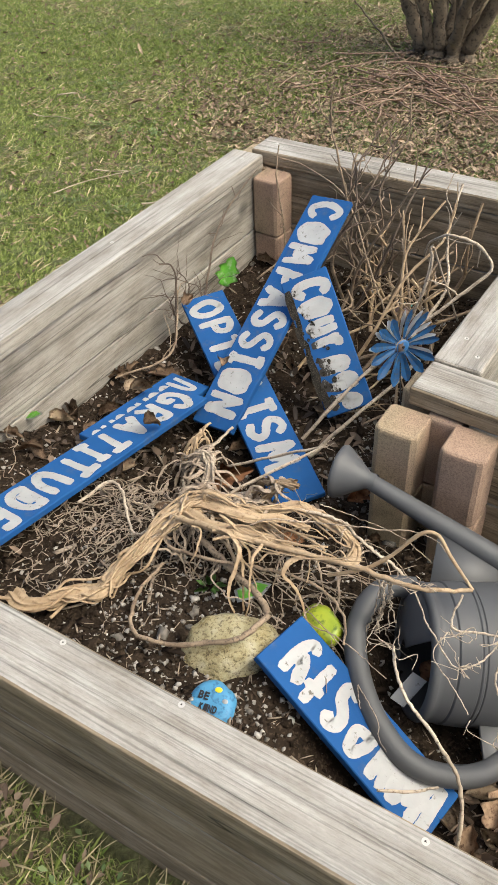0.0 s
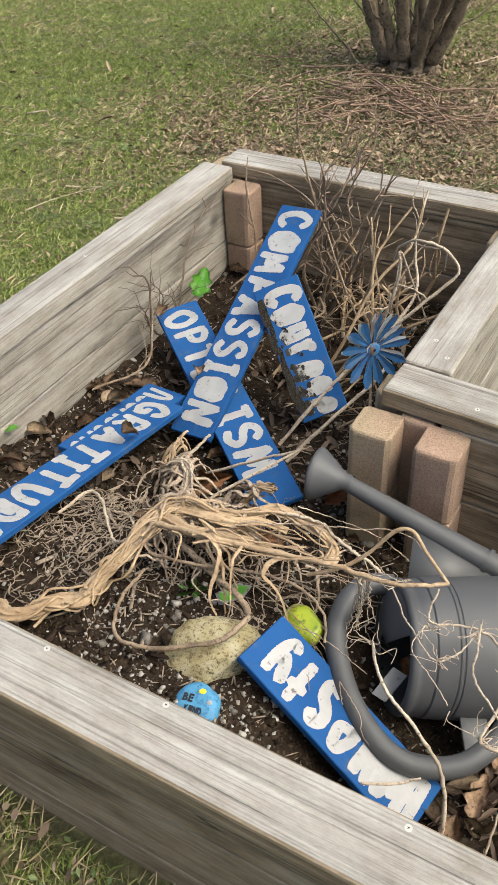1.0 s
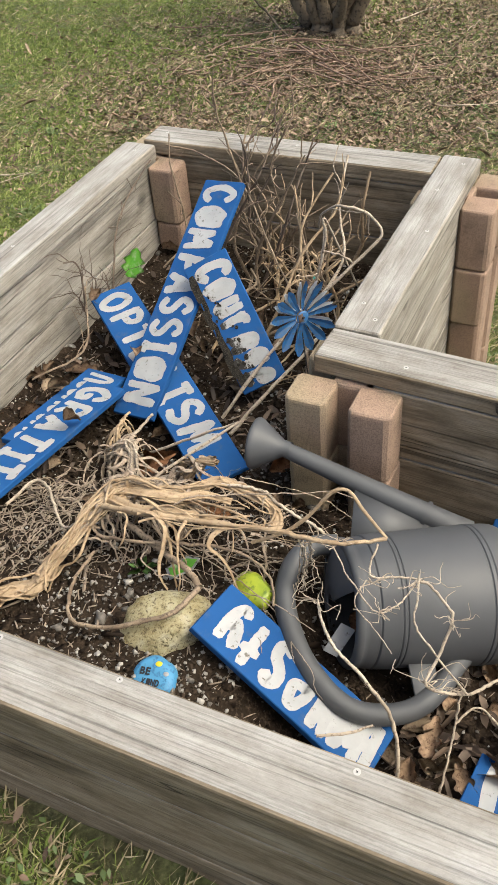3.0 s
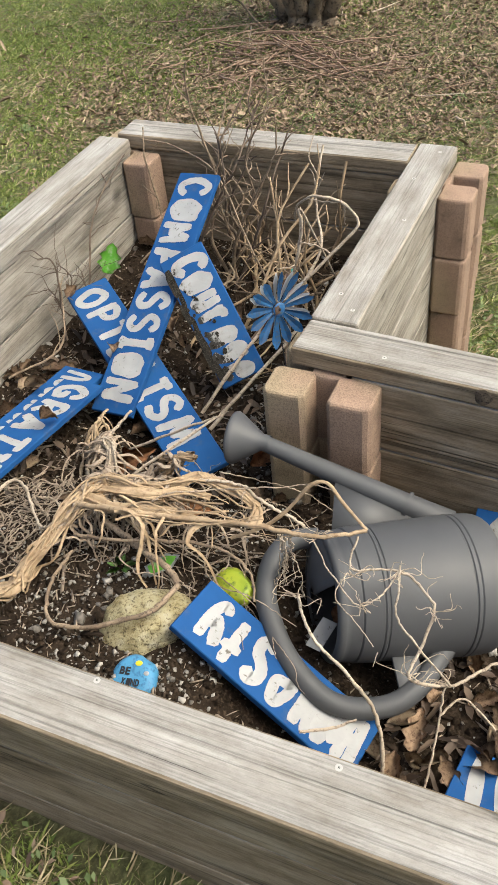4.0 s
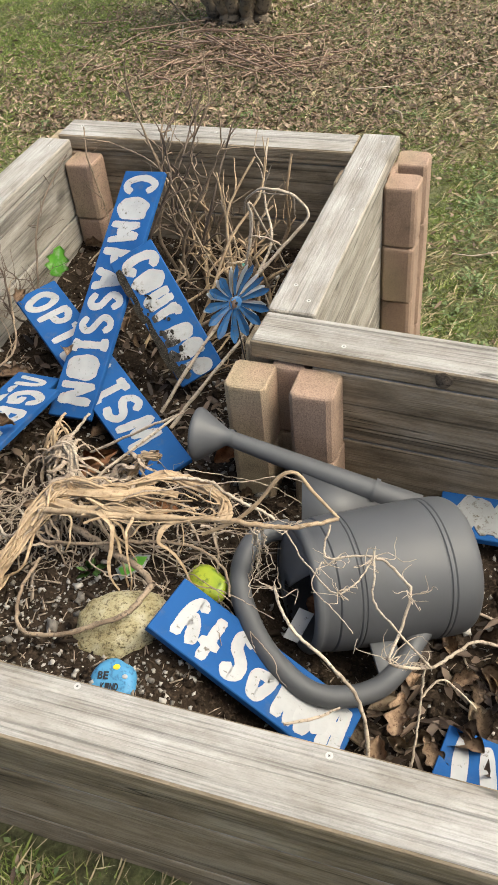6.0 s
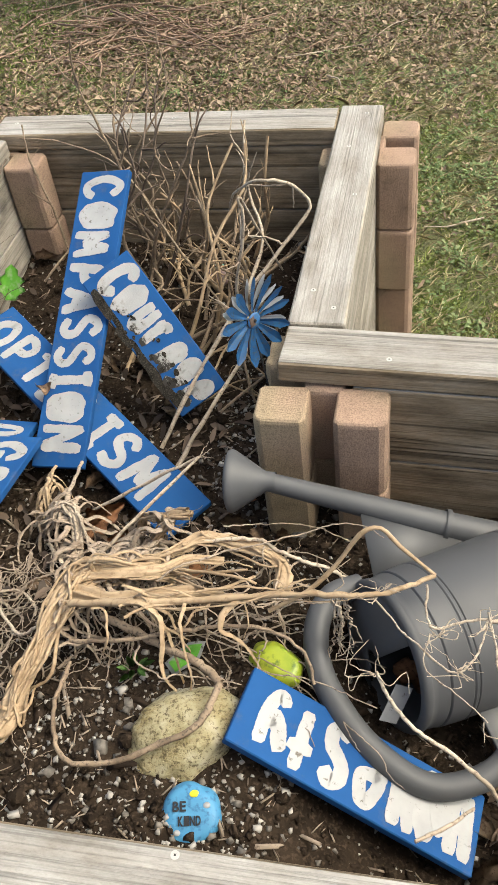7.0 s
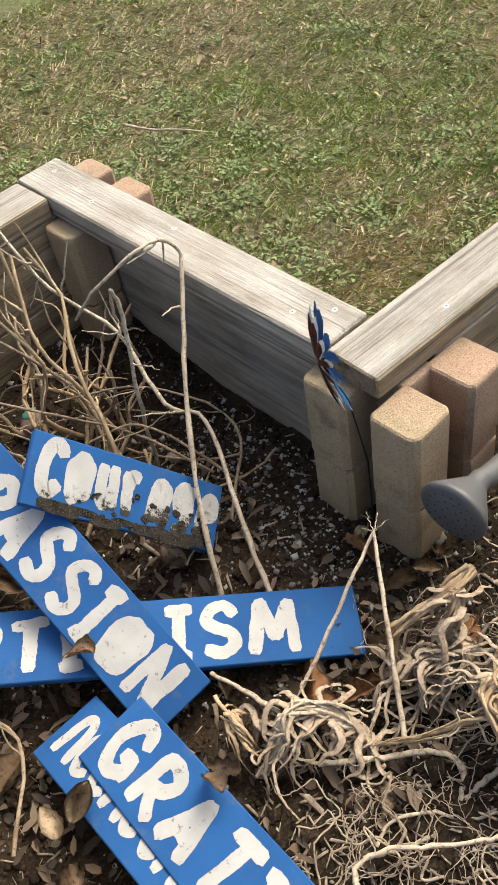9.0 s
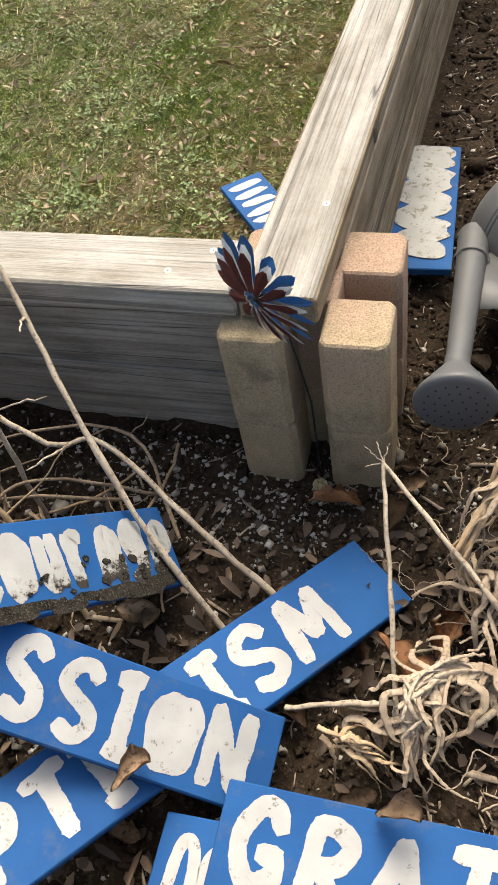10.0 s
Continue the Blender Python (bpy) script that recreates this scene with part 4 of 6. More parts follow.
for _ in range(170):
    while True:
        if rv.random() < 0.55:
            x, y = rv.uniform(0.26, 0.75), rv.uniform(-0.72, -0.30)
        else:
            x, y = rv.uniform(-0.74, 0.20), rv.uniform(-0.35, 0.62)
        if y > -0.08 and x > -0.05:
            continue
        if -0.16 < x < 0.05 and y > -0.1 and rv.random() < 0.8:
            continue
        if abs(x + 0.25) < 0.18 and y > 0.15 and rv.random() < 0.6:
            continue
        break
    dry_leaf(x, y, float(soil_z(x, y)) + 0.014, scale=rv.uniform(0.45, 0.85), pale=rv.random() < 0.25)

g = leaf_mesh("green_leaf", 0.074, 0.062, 0.42, 0.20, 12)
gl = tagged(link("green_leaf", g, M_GREEN), "bright green plastic leaf-shaped scrap by the corner block", "leaf")
_n = Vector((0.55, -0.70, 0.46)).normalized()
_u = (Vector((0.35, 0.1, 0.9)) - _n * Vector((0.35, 0.1, 0.9)).dot(_n)).normalized()
gl.matrix_basis = Matrix.Translation((-0.690, 0.370, 0.425)) @ Matrix((_u, _n.cross(_u), _n)).transposed().to_4x4()
for (x, y, z, rz, rx) in ((-0.100, -0.455, 0.470, 40, 25), (-0.745, -0.265, 0.405, 15, 10)):
    tag = thing("plant_label", "green and white pointed plastic plant label", "plant label", pose(x, y, z, rx, -18, rz))
    bm = bmesh.new()
    pts = [(-0.028, -0.010), (0.012, -0.012), (0.030, 0.0), (0.012, 0.012), (-0.028, 0.010)]
    fc = bm.faces.new([bm.verts.new((px, py, 0)) for px, py in pts])
    bmesh.ops.solidify(bm, geom=[fc], thickness=0.0012)
    part("tag", bm, M_WHITE, tag, smooth=False)
    bm = bmesh.new()
    fc = bm.faces.new([bm.verts.new((px * 0.82, py * 0.74, 0.0016)) for px, py in pts])
    bmesh.ops.solidify(bm, geom=[fc], thickness=0.0008)
    part("print", bm, M_GREEN, tag, smooth=False)
tag = thing("plant_label", "white plastic plant label inside the can's mouth", "plant label", pose(0.158, -0.462, 0.425, 60, 30, 10))
part("tag", box_bm(-0.012, 0.012, -0.026, 0.026, -0.0006, 0.0006, 0.0004, 1), M_WHITE, tag, smooth=False)
dry_leaf(0.185, -0.385, 0.375, 40, 20, 10, 0, 0.9, russet=True)


# ---- dried vines ----
def strand(path, r0, r1, seed, k=6, wob=0.10, jit=0.0, n=6, flat=1.0):
    rng = np.random.default_rng(seed)
    p = spline(path, k)
    if jit:
        p[1:-1] += jit * rng.standard_normal((len(p) - 2, 3))
    return tube_np(p, r0, r1, n, wob, rng, flat)


def bundle(path, spread, count, r, seed):
    """Shrivelled fibres running along a stalk."""
    rng = np.random.default_rng(seed)
    out = []
    base = np.array(path, float)
    for i in range(count):
        a = rng.integers(0, max(1, len(base) - 4))
        b = rng.integers(a + 3, len(base) + 1)
        q = base[a:b] + spread * rng.standard_normal((b - a, 3)) * np.array([1, 1, 0.7])
        out.append(strand(q, r * rng.uniform(0.6, 1.2), r * rng.uniform(0.25, 0.7), seed + i, 6, 0.06, 0.0005, 6, rng.uniform(0.35, 0.9)))
    return out


def pleated(path, r0, r1, seed, flat=0.35, folds=5, k=7):
    """A broad shrivelled stalk: a flattened tube gathered into lengthwise folds that twist slowly."""
    g_ = np.random.default_rng(seed)
    p = spline(path, k)
    m, n = len(p), folds * 6
    run = np.linspace(0, 1, m)
    r = (r0 + (r1 - r0) * run) * (1 + 0.10 * np.sin(run * 19 + seed) + 0.05 * g_.standard_normal(m))
    t = np.gradient(p, axis=0)
    t /= np.linalg.norm(t, axis=1, keepdims=True) + 1e-9
    a = np.cross(t, np.array([0.1, 0.05, 0.99]))
    a /= np.linalg.norm(a, axis=1, keepdims=True) + 1e-9
    b = np.cross(t, a)
    th = np.arange(n) * 2 * np.pi / n
    fold = 1 + 0.20 * np.cos(folds * th[None] + 2.2 * run[:, None] * 3 + seed) + 0.10 * np.cos((folds + 4) * th[None] - 9 * run[:, None])
    rad = r[:, None] * fold
    v = p[:, None] + a[:, None] * (rad * np.cos(th)[None])[..., None] + b[:, None] * (flat * rad * np.sin(th)[None] * (1 + 0.5 * np.cos(folds * th[None])))[..., None]
    i, j = np.meshgrid(np.arange(m - 1), np.arange(n), indexing="ij")
    f = np.stack([i * n + j, i * n + (j + 1) % n, (i + 1) * n + (j + 1) % n, (i + 1) * n + j], -1).reshape(-1, 4)
    return v.reshape(-1, 3), f


clump = thing("dried_vine_clump", "collapsed tangle of tan dried squash vines on soil", "dried vine", pose(0, 0, 0))


def clump_part(name, pieces, material=M_STRAW):
    v, f = join_np(pieces)
    return link(name, mesh_np(name, v, f, True), material, clump)


V1 = [(-0.432, -0.628, 0.438), (-0.396, -0.640, 0.448), (-0.361, -0.623, 0.455), (-0.333, -0.588, 0.455), (-0.303, -0.568, 0.460), (-0.298, -0.532, 0.470), (-0.285, -0.491, 0.485), (-0.275, -0.436, 0.500), (-0.259, -0.389, 0.512), (-0.231, -0.364, 0.512), (-0.180, -0.360, 0.508), (-0.137, -0.355, 0.500)]
V2 = [(-0.261, -0.390, 0.508), (-0.274, -0.365, 0.490), (-0.296, -0.335, 0.450), (-0.318, -0.305, 0.415), (-0.334, -0.278, 0.388)]
V3 = [(-0.185, -0.352, 0.505), (-0.141, -0.318, 0.500), (-0.112, -0.293, 0.500), (-0.070, -0.296, 0.495), (-0.025, -0.305, 0.495), (0.001, -0.324, 0.485), (0.003, -0.351, 0.480)]
V4 = [(-0.247, -0.435, 0.530), (-0.169, -0.437, 0.550), (-0.123, -0.431, 0.550), (-0.033, -0.418, 0.555), (0.053, -0.406, 0.560), (0.105, -0.404, 0.562), (0.147, -0.393, 0.562), (0.194, -0.365, 0.562)]
V5 = [(0.194, -0.365, 0.562), (0.152, -0.349, 0.590), (0.129, -0.344, 0.615), (0.106, -0.351, 0.610), (0.078, -0.370, 0.570), (0.045, -0.390, 0.540), (0.0, -0.41, 0.52)]
V6 = [(-0.214, -0.431, 0.500), (-0.162, -0.448, 0.500), (-0.123, -0.463, 0.500), (-0.072, -0.482, 0.505), (-0.042, -0.504, 0.505), (-0.050, -0.540, 0.505), (-0.065, -0.563, 0.500), (-0.105, -0.581, 0.485), (-0.152, -0.601, 0.475), (-0.208, -0.604, 0.465), (-0.236, -0.573, 0.465), (-0.246, -0.535, 0.470), (-0.241, -0.487, 0.480)]
V8 = [(-0.243, -0.469, 0.500), (-0.178, -0.468, 0.510), (-0.100, -0.446, 0.515), (-0.031, -0.431, 0.515), (0.018, -0.436, 0.510), (0.052, -0.455, 0.500), (0.063, -0.478, 0.480)]
V9 = [(-0.481, -0.421, 0.430), (-0.463, -0.359, 0.435), (-0.427, -0.365, 0.440), (-0.392, -0.396, 0.440), (-0.340, -0.441, 0.450), (-0.294, -0.433, 0.475)]
W1 = [(-0.399, -0.061, 0.370), (-0.391, -0.119, 0.385), (-0.384, -0.170, 0.395)]
W2 = [(-0.436, -0.190, 0.345), (-0.413, -0.189, 0.375), (-0.387, -0.184, 0.395), (-0.367, -0.188, 0.405), (-0.346, -0.218, 0.400), (-0.336, -0.252, 0.390), (-0.335, -0.276, 0.370)]
W3 = [(-0.394, -0.240, 0.375), (-0.353, -0.280, 0.385), (-0.311, -0.324, 0.400), (-0.297, -0.351, 0.410), (-0.304, -0.372, 0.410), (-0.326, -0.387, 0.410), (-0.306, -0.393, 0.420), (-0.285, -0.404, 0.450)]
W4 = [(-0.438, -0.346, 0.395), (-0.407, -0.369, 0.400), (-0.364, -0.392, 0.405), (-0.345, -0.428, 0.420), (-0.315, -0.455, 0.430), (-0.289, -0.464, 0.450)]
W5 = [(-0.421, -0.350, 0.400), (-0.393, -0.345, 0.400), (-0.357, -0.370, 0.405), (-0.342, -0.402, 0.415), (-0.306, -0.432, 0.430), (-0.278, -0.442, 0.440)]
W6 = [(-0.138, -0.258, 0.500), (-0.172, -0.252, 0.490), (-0.193, -0.238, 0.465), (-0.226, -0.219, 0.435), (-0.240, -0.223, 0.410), (-0.261, -0.239, 0.380), (-0.278, -0.272, 0.365)]
W7 = [(-0.166, -0.260, 0.490), (-0.188, -0.270, 0.465), (-0.203, -0.276, 0.430), (-0.229, -0.284, 0.400), (-0.262, -0.297, 0.380)]
W8 = [(-0.260, -0.283, 0.380), (-0.244, -0.271, 0.410), (-0.230, -0.271, 0.430), (-0.211, -0.294, 0.450), (-0.190, -0.327, 0.470)]
W9 = [(-0.136, -0.285, 0.495), (-0.110, -0.300, 0.500), (-0.066, -0.294, 0.505), (-0.031, -0.292, 0.500), (-0.002, -0.304, 0.495), (0.028, -0.307, 0.485), (0.061, -0.306, 0.470), (0.082, -0.310, 0.460)]
X2 = [(-0.091, -0.264, 0.490), (-0.059, -0.218, 0.440), (-0.019, -0.165, 0.380), (0.025, -0.154, 0.360), (0.075, -0.169, 0.350)]
clump_part("stalk", [pleated(V1, 0.0125, 0.0100, 1, 0.34, 6), pleated([(x - 0.006, y + 0.012, z - 0.006) for x, y, z in V1[2:10]], 0.0090, 0.0110, 7, 0.4, 5)] + bundle(V1, 0.0105, 30, 0.0030, 100) + bundle(V1[7:] + [(-0.07, -0.38, 0.535), (-0.02, -0.375, 0.53)], 0.014, 12, 0.0034, 180))
clump_part("stalk", [strand(V2, 0.0048, 0.0030, 2, 7, 0.07, 0.0005, 8, 0.6)] + bundle(V2, 0.006, 8, 0.0026, 130))
clump_part("stalk", [pleated(V3, 0.0080, 0.0100, 3, 0.42, 5)] + bundle(V3, 0.007, 12, 0.0032, 150))
clump_part("stalk", [pleated([(-0.258, -0.405, 0.512), (-0.205, -0.418, 0.522), (-0.150, -0.412, 0.530), (-0.105, -0.400, 0.528), (-0.060, -0.396, 0.520)], 0.0115, 0.0070, 12, 0.45, 6)])
clump_part("stalk", [pleated([(-0.250, -0.382, 0.516), (-0.200, -0.376, 0.520), (-0.150, -0.362, 0.515), (-0.120, -0.338, 0.508), (-0.075, -0.330, 0.500)], 0.0100, 0.0060, 14, 0.45, 5)])
clump_part("stem", [strand(V4, 0.0048, 0.0030, 4, 7, 0.08, 0.0008, 7)] + bundle(V4[:6], 0.012, 7, 0.0024, 260))
clump_part("stem", [strand(V5, 0.0026, 0.0032, 5, 3, 0.08, 0.0, 7)])
clump_part("twig", [strand(V6[:5], 0.0055, 0.0048, 6, 6, 0.08, 0.0008, 8), strand(V6[4:], 0.0046, 0.0026, 7, 6, 0.08, 0.0008, 7)], M_TWIG)
clump_part("twig", [strand(V8, 0.0030, 0.0020, 8, 6, 0.08, 0.0008)], M_TWIG)
clump_part("stem", [strand(V9, 0.0030, 0.0022, 9, 6, 0.12, 0.001)], M_STRAW2)
clump_part("stalk", [pleated(W6[:5], 0.0075, 0.0060, 31, 0.45, 5)] + bundle(W6, 0.006, 10, 0.0034, 420), M_STRAW)
clump_part("stalk", [pleated(W7, 0.0085, 0.0055, 32, 0.42, 5)] + bundle(W7, 0.006, 8, 0.0034, 440), M_STRAW)
clump_part("stalk", [pleated(W2, 0.0055, 0.0085, 33, 0.45, 5)] + bundle(W2, 0.007, 14, 0.0034, 460), M_STRAW2)
for _i, (_p, _r) in enumerate(((W1, 0.0034), (W3, 0.0040), (W4, 0.0026), (W5, 0.0022), (W8, 0.0034), (W9, 0.0030), (X2, 0.0011))):
    clump_part("stem", [strand(_p, _r * 0.9, _r, 480 + _i, 7, 0.09, 0.0007, 7, 0.8)], M_STRAW2)
rng = np.random.default_rng(40)


def frays(count, centre, spread, lift, length, r, seed, drift=(0, 0, 0), step_z=0.3, flat=1.0, turn=0.95):
    """Wiry dried strands wandering round a centre."""
    g_ = np.random.default_rng(seed)
    out = []
    for i in range(count):
        p = np.array([centre[0] + g_.normal() * spread[0], centre[1] + g_.normal() * spread[1], 0.0])
        low = float(soil_z(p[0], p[1]))
        p[2] = low + 0.004 + abs(g_.normal()) * lift
        h = g_.uniform(0, 2 * np.pi)
        path = [p.copy()]
        steps = int(g_.integers(7, 13))
        for _s in range(steps):
            h += g_.normal() * turn
            d = np.array([math.cos(h), math.sin(h), g_.normal() * step_z]) + np.array(drift)
            p = p + d * length / steps
            p[0], p[1] = min(max(p[0], -0.75), 1.2), max(p[1], -0.712)
            p[2] = max(p[2], float(soil_z(p[0], p[1])) + 0.003)
            path.append(p.copy())
        rr = r * g_.uniform(0.5, 1.3)
        out.append(strand(path, rr, rr * 0.5, seed + i, 5, 0.06, 0.0005, 5 if flat == 1.0 else 7, flat))
    return out


def festoon(count, tops, reach, r, seed, aim=0.0, fan=3.14, flat=0.35, curl=0.45):
    """Limp, twisted husk ribbons that hang from a ridge and curl over the soil."""
    g_ = np.random.default_rng(seed)
    out = []
    ridge = spline(tops, 8)
    for i in range(count):
        top = ridge[int(g_.integers(len(ridge)))] + g_.normal(0, 0.005, 3)
        h = aim + g_.uniform(-fan, fan)
        ln, drop = reach * g_.uniform(0.5, 1.15), g_.uniform(0.9, 1.5)
        floor_z = float(soil_z(top[0], top[1])) + 0.004
        path, p = [], top.copy()
        n = 9
        for k in range(n):
            t = k / (n - 1)
            path.append(p.copy())
            h += g_.normal() * curl
            p = p + np.array([math.cos(h), math.sin(h), 0.0]) * ln / n * (1.1 - 0.5 * t)
            p[2] = max(floor_z + 0.002 + 0.004 * t, top[2] + 0.006 * math.sin(3 * t) - (top[2] - floor_z) * drop * t ** 1.6)
            p[0], p[1] = max(p[0], -0.75), max(p[1], -0.712)
        rr = r * g_.uniform(0.45, 1.3)
        out.append(strand(path, rr, rr * 0.55, seed + i, 5, 0.07, 0.0002, 7, flat * g_.uniform(0.6, 1.5)))
    return out


M_HUSK = noisy("papery_husk", (0.23, 0.174, 0.128), (0.42, 0.338, 0.258), 34, 0.85, (0.15, 0.11, 0.075), 190, 0.002)
M_ROOT = noisy("fine_dry_root", (0.20, 0.155, 0.115), (0.38, 0.31, 0.24), 24, 0.85, (0.12, 0.09, 0.07), 200, 0.001)
for nm, pcs, mt in (("tangle", frays(26, (-0.11, -0.405), (0.070, 0.030), 0.04, 0.20, 0.0015, 200, (0.8, 0.05, -0.1), 0.3, 0.7, 0.6), M_ROOT),
                    ("tangle", frays(14, (-0.18, -0.425), (0.05, 0.04), 0.04, 0.14, 0.0014, 330, (0.3, 0.1, -0.1), 0.3, 0.7, 0.7), M_ROOT),
                    ("husk", festoon(30, V1[8:] + [(-0.09, -0.375, 0.498), (-0.02, -0.375, 0.49)], 0.13, 0.0026, 230, 0.0, 1.5), M_HUSK),
                    ("husk", festoon(11, V4[:5], 0.13, 0.0038, 850, 0.6, 3.1, 0.20, 0.75), M_STRAW),
                    ("husk", festoon(18, V1[6:], 0.12, 0.0042, 880, 0.3, 2.6, 0.20, 0.70), M_HUSK),
                    ("root_mat", frays(60, (-0.40, -0.43), (0.085, 0.085), 0.008, 0.16, 0.0008, 400, (0, 0, 0), 0.10), M_ROOT),
                    ("root_mat", frays(22, (-0.24, -0.29), (0.07, 0.05), 0.010, 0.13, 0.0008, 560, (0, 0, 0), 0.12), M_ROOT),
                    ("husk", festoon(34, W2[1:], 0.130, 0.0044, 640, -2.6, 1.7, 0.17, 0.62), M_HUSK),
                    ("husk", festoon(14, [(-0.425, -0.105, 0.395), (-0.43, -0.13, 0.385), (-0.435, -0.15, 0.375)], 0.07, 0.0028, 670, -1.8, 1.0), M_STRAW),
                    ("husk", festoon(30, W7, 0.130, 0.0044, 730, -2.6, 1.8, 0.17, 0.62), M_HUSK),
                    ("husk", festoon(44, W8 + [(-0.20, -0.352, 0.500), (-0.25, -0.368, 0.505)], 0.12, 0.0042, 780, -2.8, 2.2, 0.17, 0.60), M_HUSK),
                    ("root_mat", frays(30, (-0.44, -0.37), (0.085, 0.070), 0.014, 0.20, 0.0017, 820, (0, 0, 0), 0.14, 0.8, 1.15), M_ROOT),
                    ("husk", festoon(16, V3[2:], 0.09, 0.0022, 690, 0.0, 3.1), M_HUSK)):
    tagged(clump_part(nm, pcs, mt), kind="stuff")

sprout = thing("weed_seedling", "small green weed growing under the dried vines", "weed", pose(-0.165, -0.475, float(soil_z(-0.165, -0.475)) + 0.006))
M_SPROUT = noisy("dull_green_leaf", (0.07, 0.17, 0.03), (0.14, 0.26, 0.06), 40, 0.6)
LEAFLET = leaf_mesh("leaf", 0.026, 0.014, 0.1, 0.3, 17)
LEAFLET.materials.append(M_SPROUT)
for k in range(9):
    a = k * 137.5
    lf = link("leaf", LEAFLET, None, sprout)
    lf.matrix_basis = pose(0, 0, 0, 0, 0, a) @ pose(0.010 + 0.0012 * k, 0, 0.008 + 0.004 * (k % 3), 0, -25, 0) @ Matrix.Scale(0.62, 4)

wiry = thing("dried_root_tendrils", "pale wiry dried roots draped over the grey can", "dried roots", pose(0, 0, 0))
R1 = [(0.185, -0.378, 0.560), (0.192, -0.430, 0.555), (0.237, -0.416, 0.555), (0.269, -0.416, 0.555), (0.301, -0.434, 0.545), (0.313, -0.450, 0.540), (0.309, -0.496, 0.520), (0.304, -0.527, 0.490), (0.351, -0.488, 0.440), (0.377, -0.446, 0.420), (0.402, -0.405, 0.400), (0.441, -0.394, 0.390)]
R1B = [(0.125, -0.399, 0.555), (0.161, -0.440, 0.555), (0.178, -0.455, 0.555), (0.218, -0.481, 0.550), (0.242, -0.458, 0.550), (0.256, -0.413, 0.555)]
R2 = [(0.254, -0.407, 0.560), (0.262, -0.441, 0.550), (0.269, -0.474, 0.540), (0.300, -0.498, 0.530), (0.352, -0.494, 0.450)]
R3 = [(0.136, -0.485, 0.540), (0.154, -0.512, 0.530), (0.182, -0.537, 0.520), (0.217, -0.547, 0.500), (0.247, -0.558, 0.480), (0.269, -0.568, 0.460), (0.285, -0.582, 0.420), (0.294, -0.603, 0.360)]
R4 = [(0.191, -0.444, 0.560), (0.187, -0.481, 0.555), (0.227, -0.507, 0.545), (0.255, -0.529, 0.540)]
R5 = [(0.189, -0.628, 0.452), (0.225, -0.601, 0.440), (0.250, -0.579, 0.440)]
R6 = [(0.344, -0.490, 0.440), (0.346, -0.513, 0.400), (0.349, -0.545, 0.370), (0.349, -0.595, 0.335)]
R7 = [(0.344, -0.495, 0.370), (0.367, -0.459, 0.370), (0.402, -0.472, 0.360), (0.437, -0.489, 0.340)]
for i, (p, r0, r1) in enumerate(((R1, 0.0016, 0.0026), (R1B, 0.0012, 0.0012), (R2, 0.0014, 0.0016), (R3, 0.0022, 0.0028), (R4, 0.0010, 0.0006), (R5, 0.0024, 0.0018), (R6, 0.0016, 0.0018), (R7, 0.0018, 0.0014))):
    v, f = strand(p, r0, r1, 800 + i, 7, 0.07, 0.0005)
    link("root", mesh_np("root", v, f, True), M_STRAW2, wiry)
tuft = []
for i, c in enumerate(((0.20, -0.443, 0.556), (0.256, -0.413, 0.556), (0.313, -0.452, 0.540), (0.304, -0.523, 0.492), (0.347, -0.490, 0.445), (0.130, -0.397, 0.555), (0.136, -0.487, 0.538), (0.222, -0.479, 0.551))):
    for k in range(7):
        d = rng.standard_normal((3, 3)) * np.array([0.012, 0.012, 0.006])
        d[:, 2] = np.abs(d[:, 2]) * 0.6
        tuft.append(strand([np.array(c), np.array(c) + d[0], np.array(c) + d[0] + d[1] * 0.9, np.array(c) + d[0] + d[1] + d[2]], 0.0009, 0.0004, 850 + 10 * i + k, 4, 0.1, 0.0004, 4))
v, f = join_np(tuft)
tagged(link("root_tuft", mesh_np("root_tuft", v, f, True), M_STRAW2, wiry), kind="stuff")
hang = []
for k in range(9):
    x, y = 0.082 + 0.006 * rng.standard_normal(), -0.405 + 0.004 * rng.standard_normal()
    hang.append(strand([(x, y, 0.560), (x + 0.004, y - 0.006, 0.525), (x + 0.008 * rng.standard_normal(), y - 0.012, 0.49), (x + 0.01 * rng.standard_normal(), y - 0.02, 0.462)], 0.0013, 0.0006, 950 + k, 6, 0.15, 0.0022, 5))
v, f = join_np(hang)
tagged(link("root_fringe", mesh_np("root_fringe", v, f, True), M_STRAW2, wiry), kind="stuff")

# the two bare sticks that meet in a point
cane = thing("bent_cane", "pale dry stick folded into a narrow point", "stick", pose(0, 0, 0))
for p, r0, r1 in (([(-0.160, -0.129, 0.478), (-0.255, -0.147, 0.425), (-0.355, -0.166, 0.365), (-0.39, -0.172, 0.345)], 0.0022, 0.0034), ([(-0.160, -0.129, 0.478), (-0.232, -0.210, 0.440), (-0.312, -0.299, 0.395)], 0.0024, 0.0032)):
    v, f = strand(p, r0, r1, int(r1 * 1e5), 6, 0.07, 0.0006, 7)
    link("cane", mesh_np("cane", v, f, True), M_STRAW2, cane)
v, f = join_np([strand([(-0.160, -0.129, 0.478), np.array((-0.160, -0.129, 0.478)) + d * 0.6, np.array((-0.160, -0.129, 0.478)) + d], 0.0009, 0.0004, 990 + i, 4, 0.1, 0.0008, 4) for i, d in enumerate((np.array((0.02, 0.01, 0.01)), np.array((0.012, 0.022, 0.012)), np.array((0.025, -0.004, 0.004)), np.array((0.0, 0.02, -0.01))))])
link("fibre", mesh_np("fibre", v, f, True), M_STRAW2, cane)


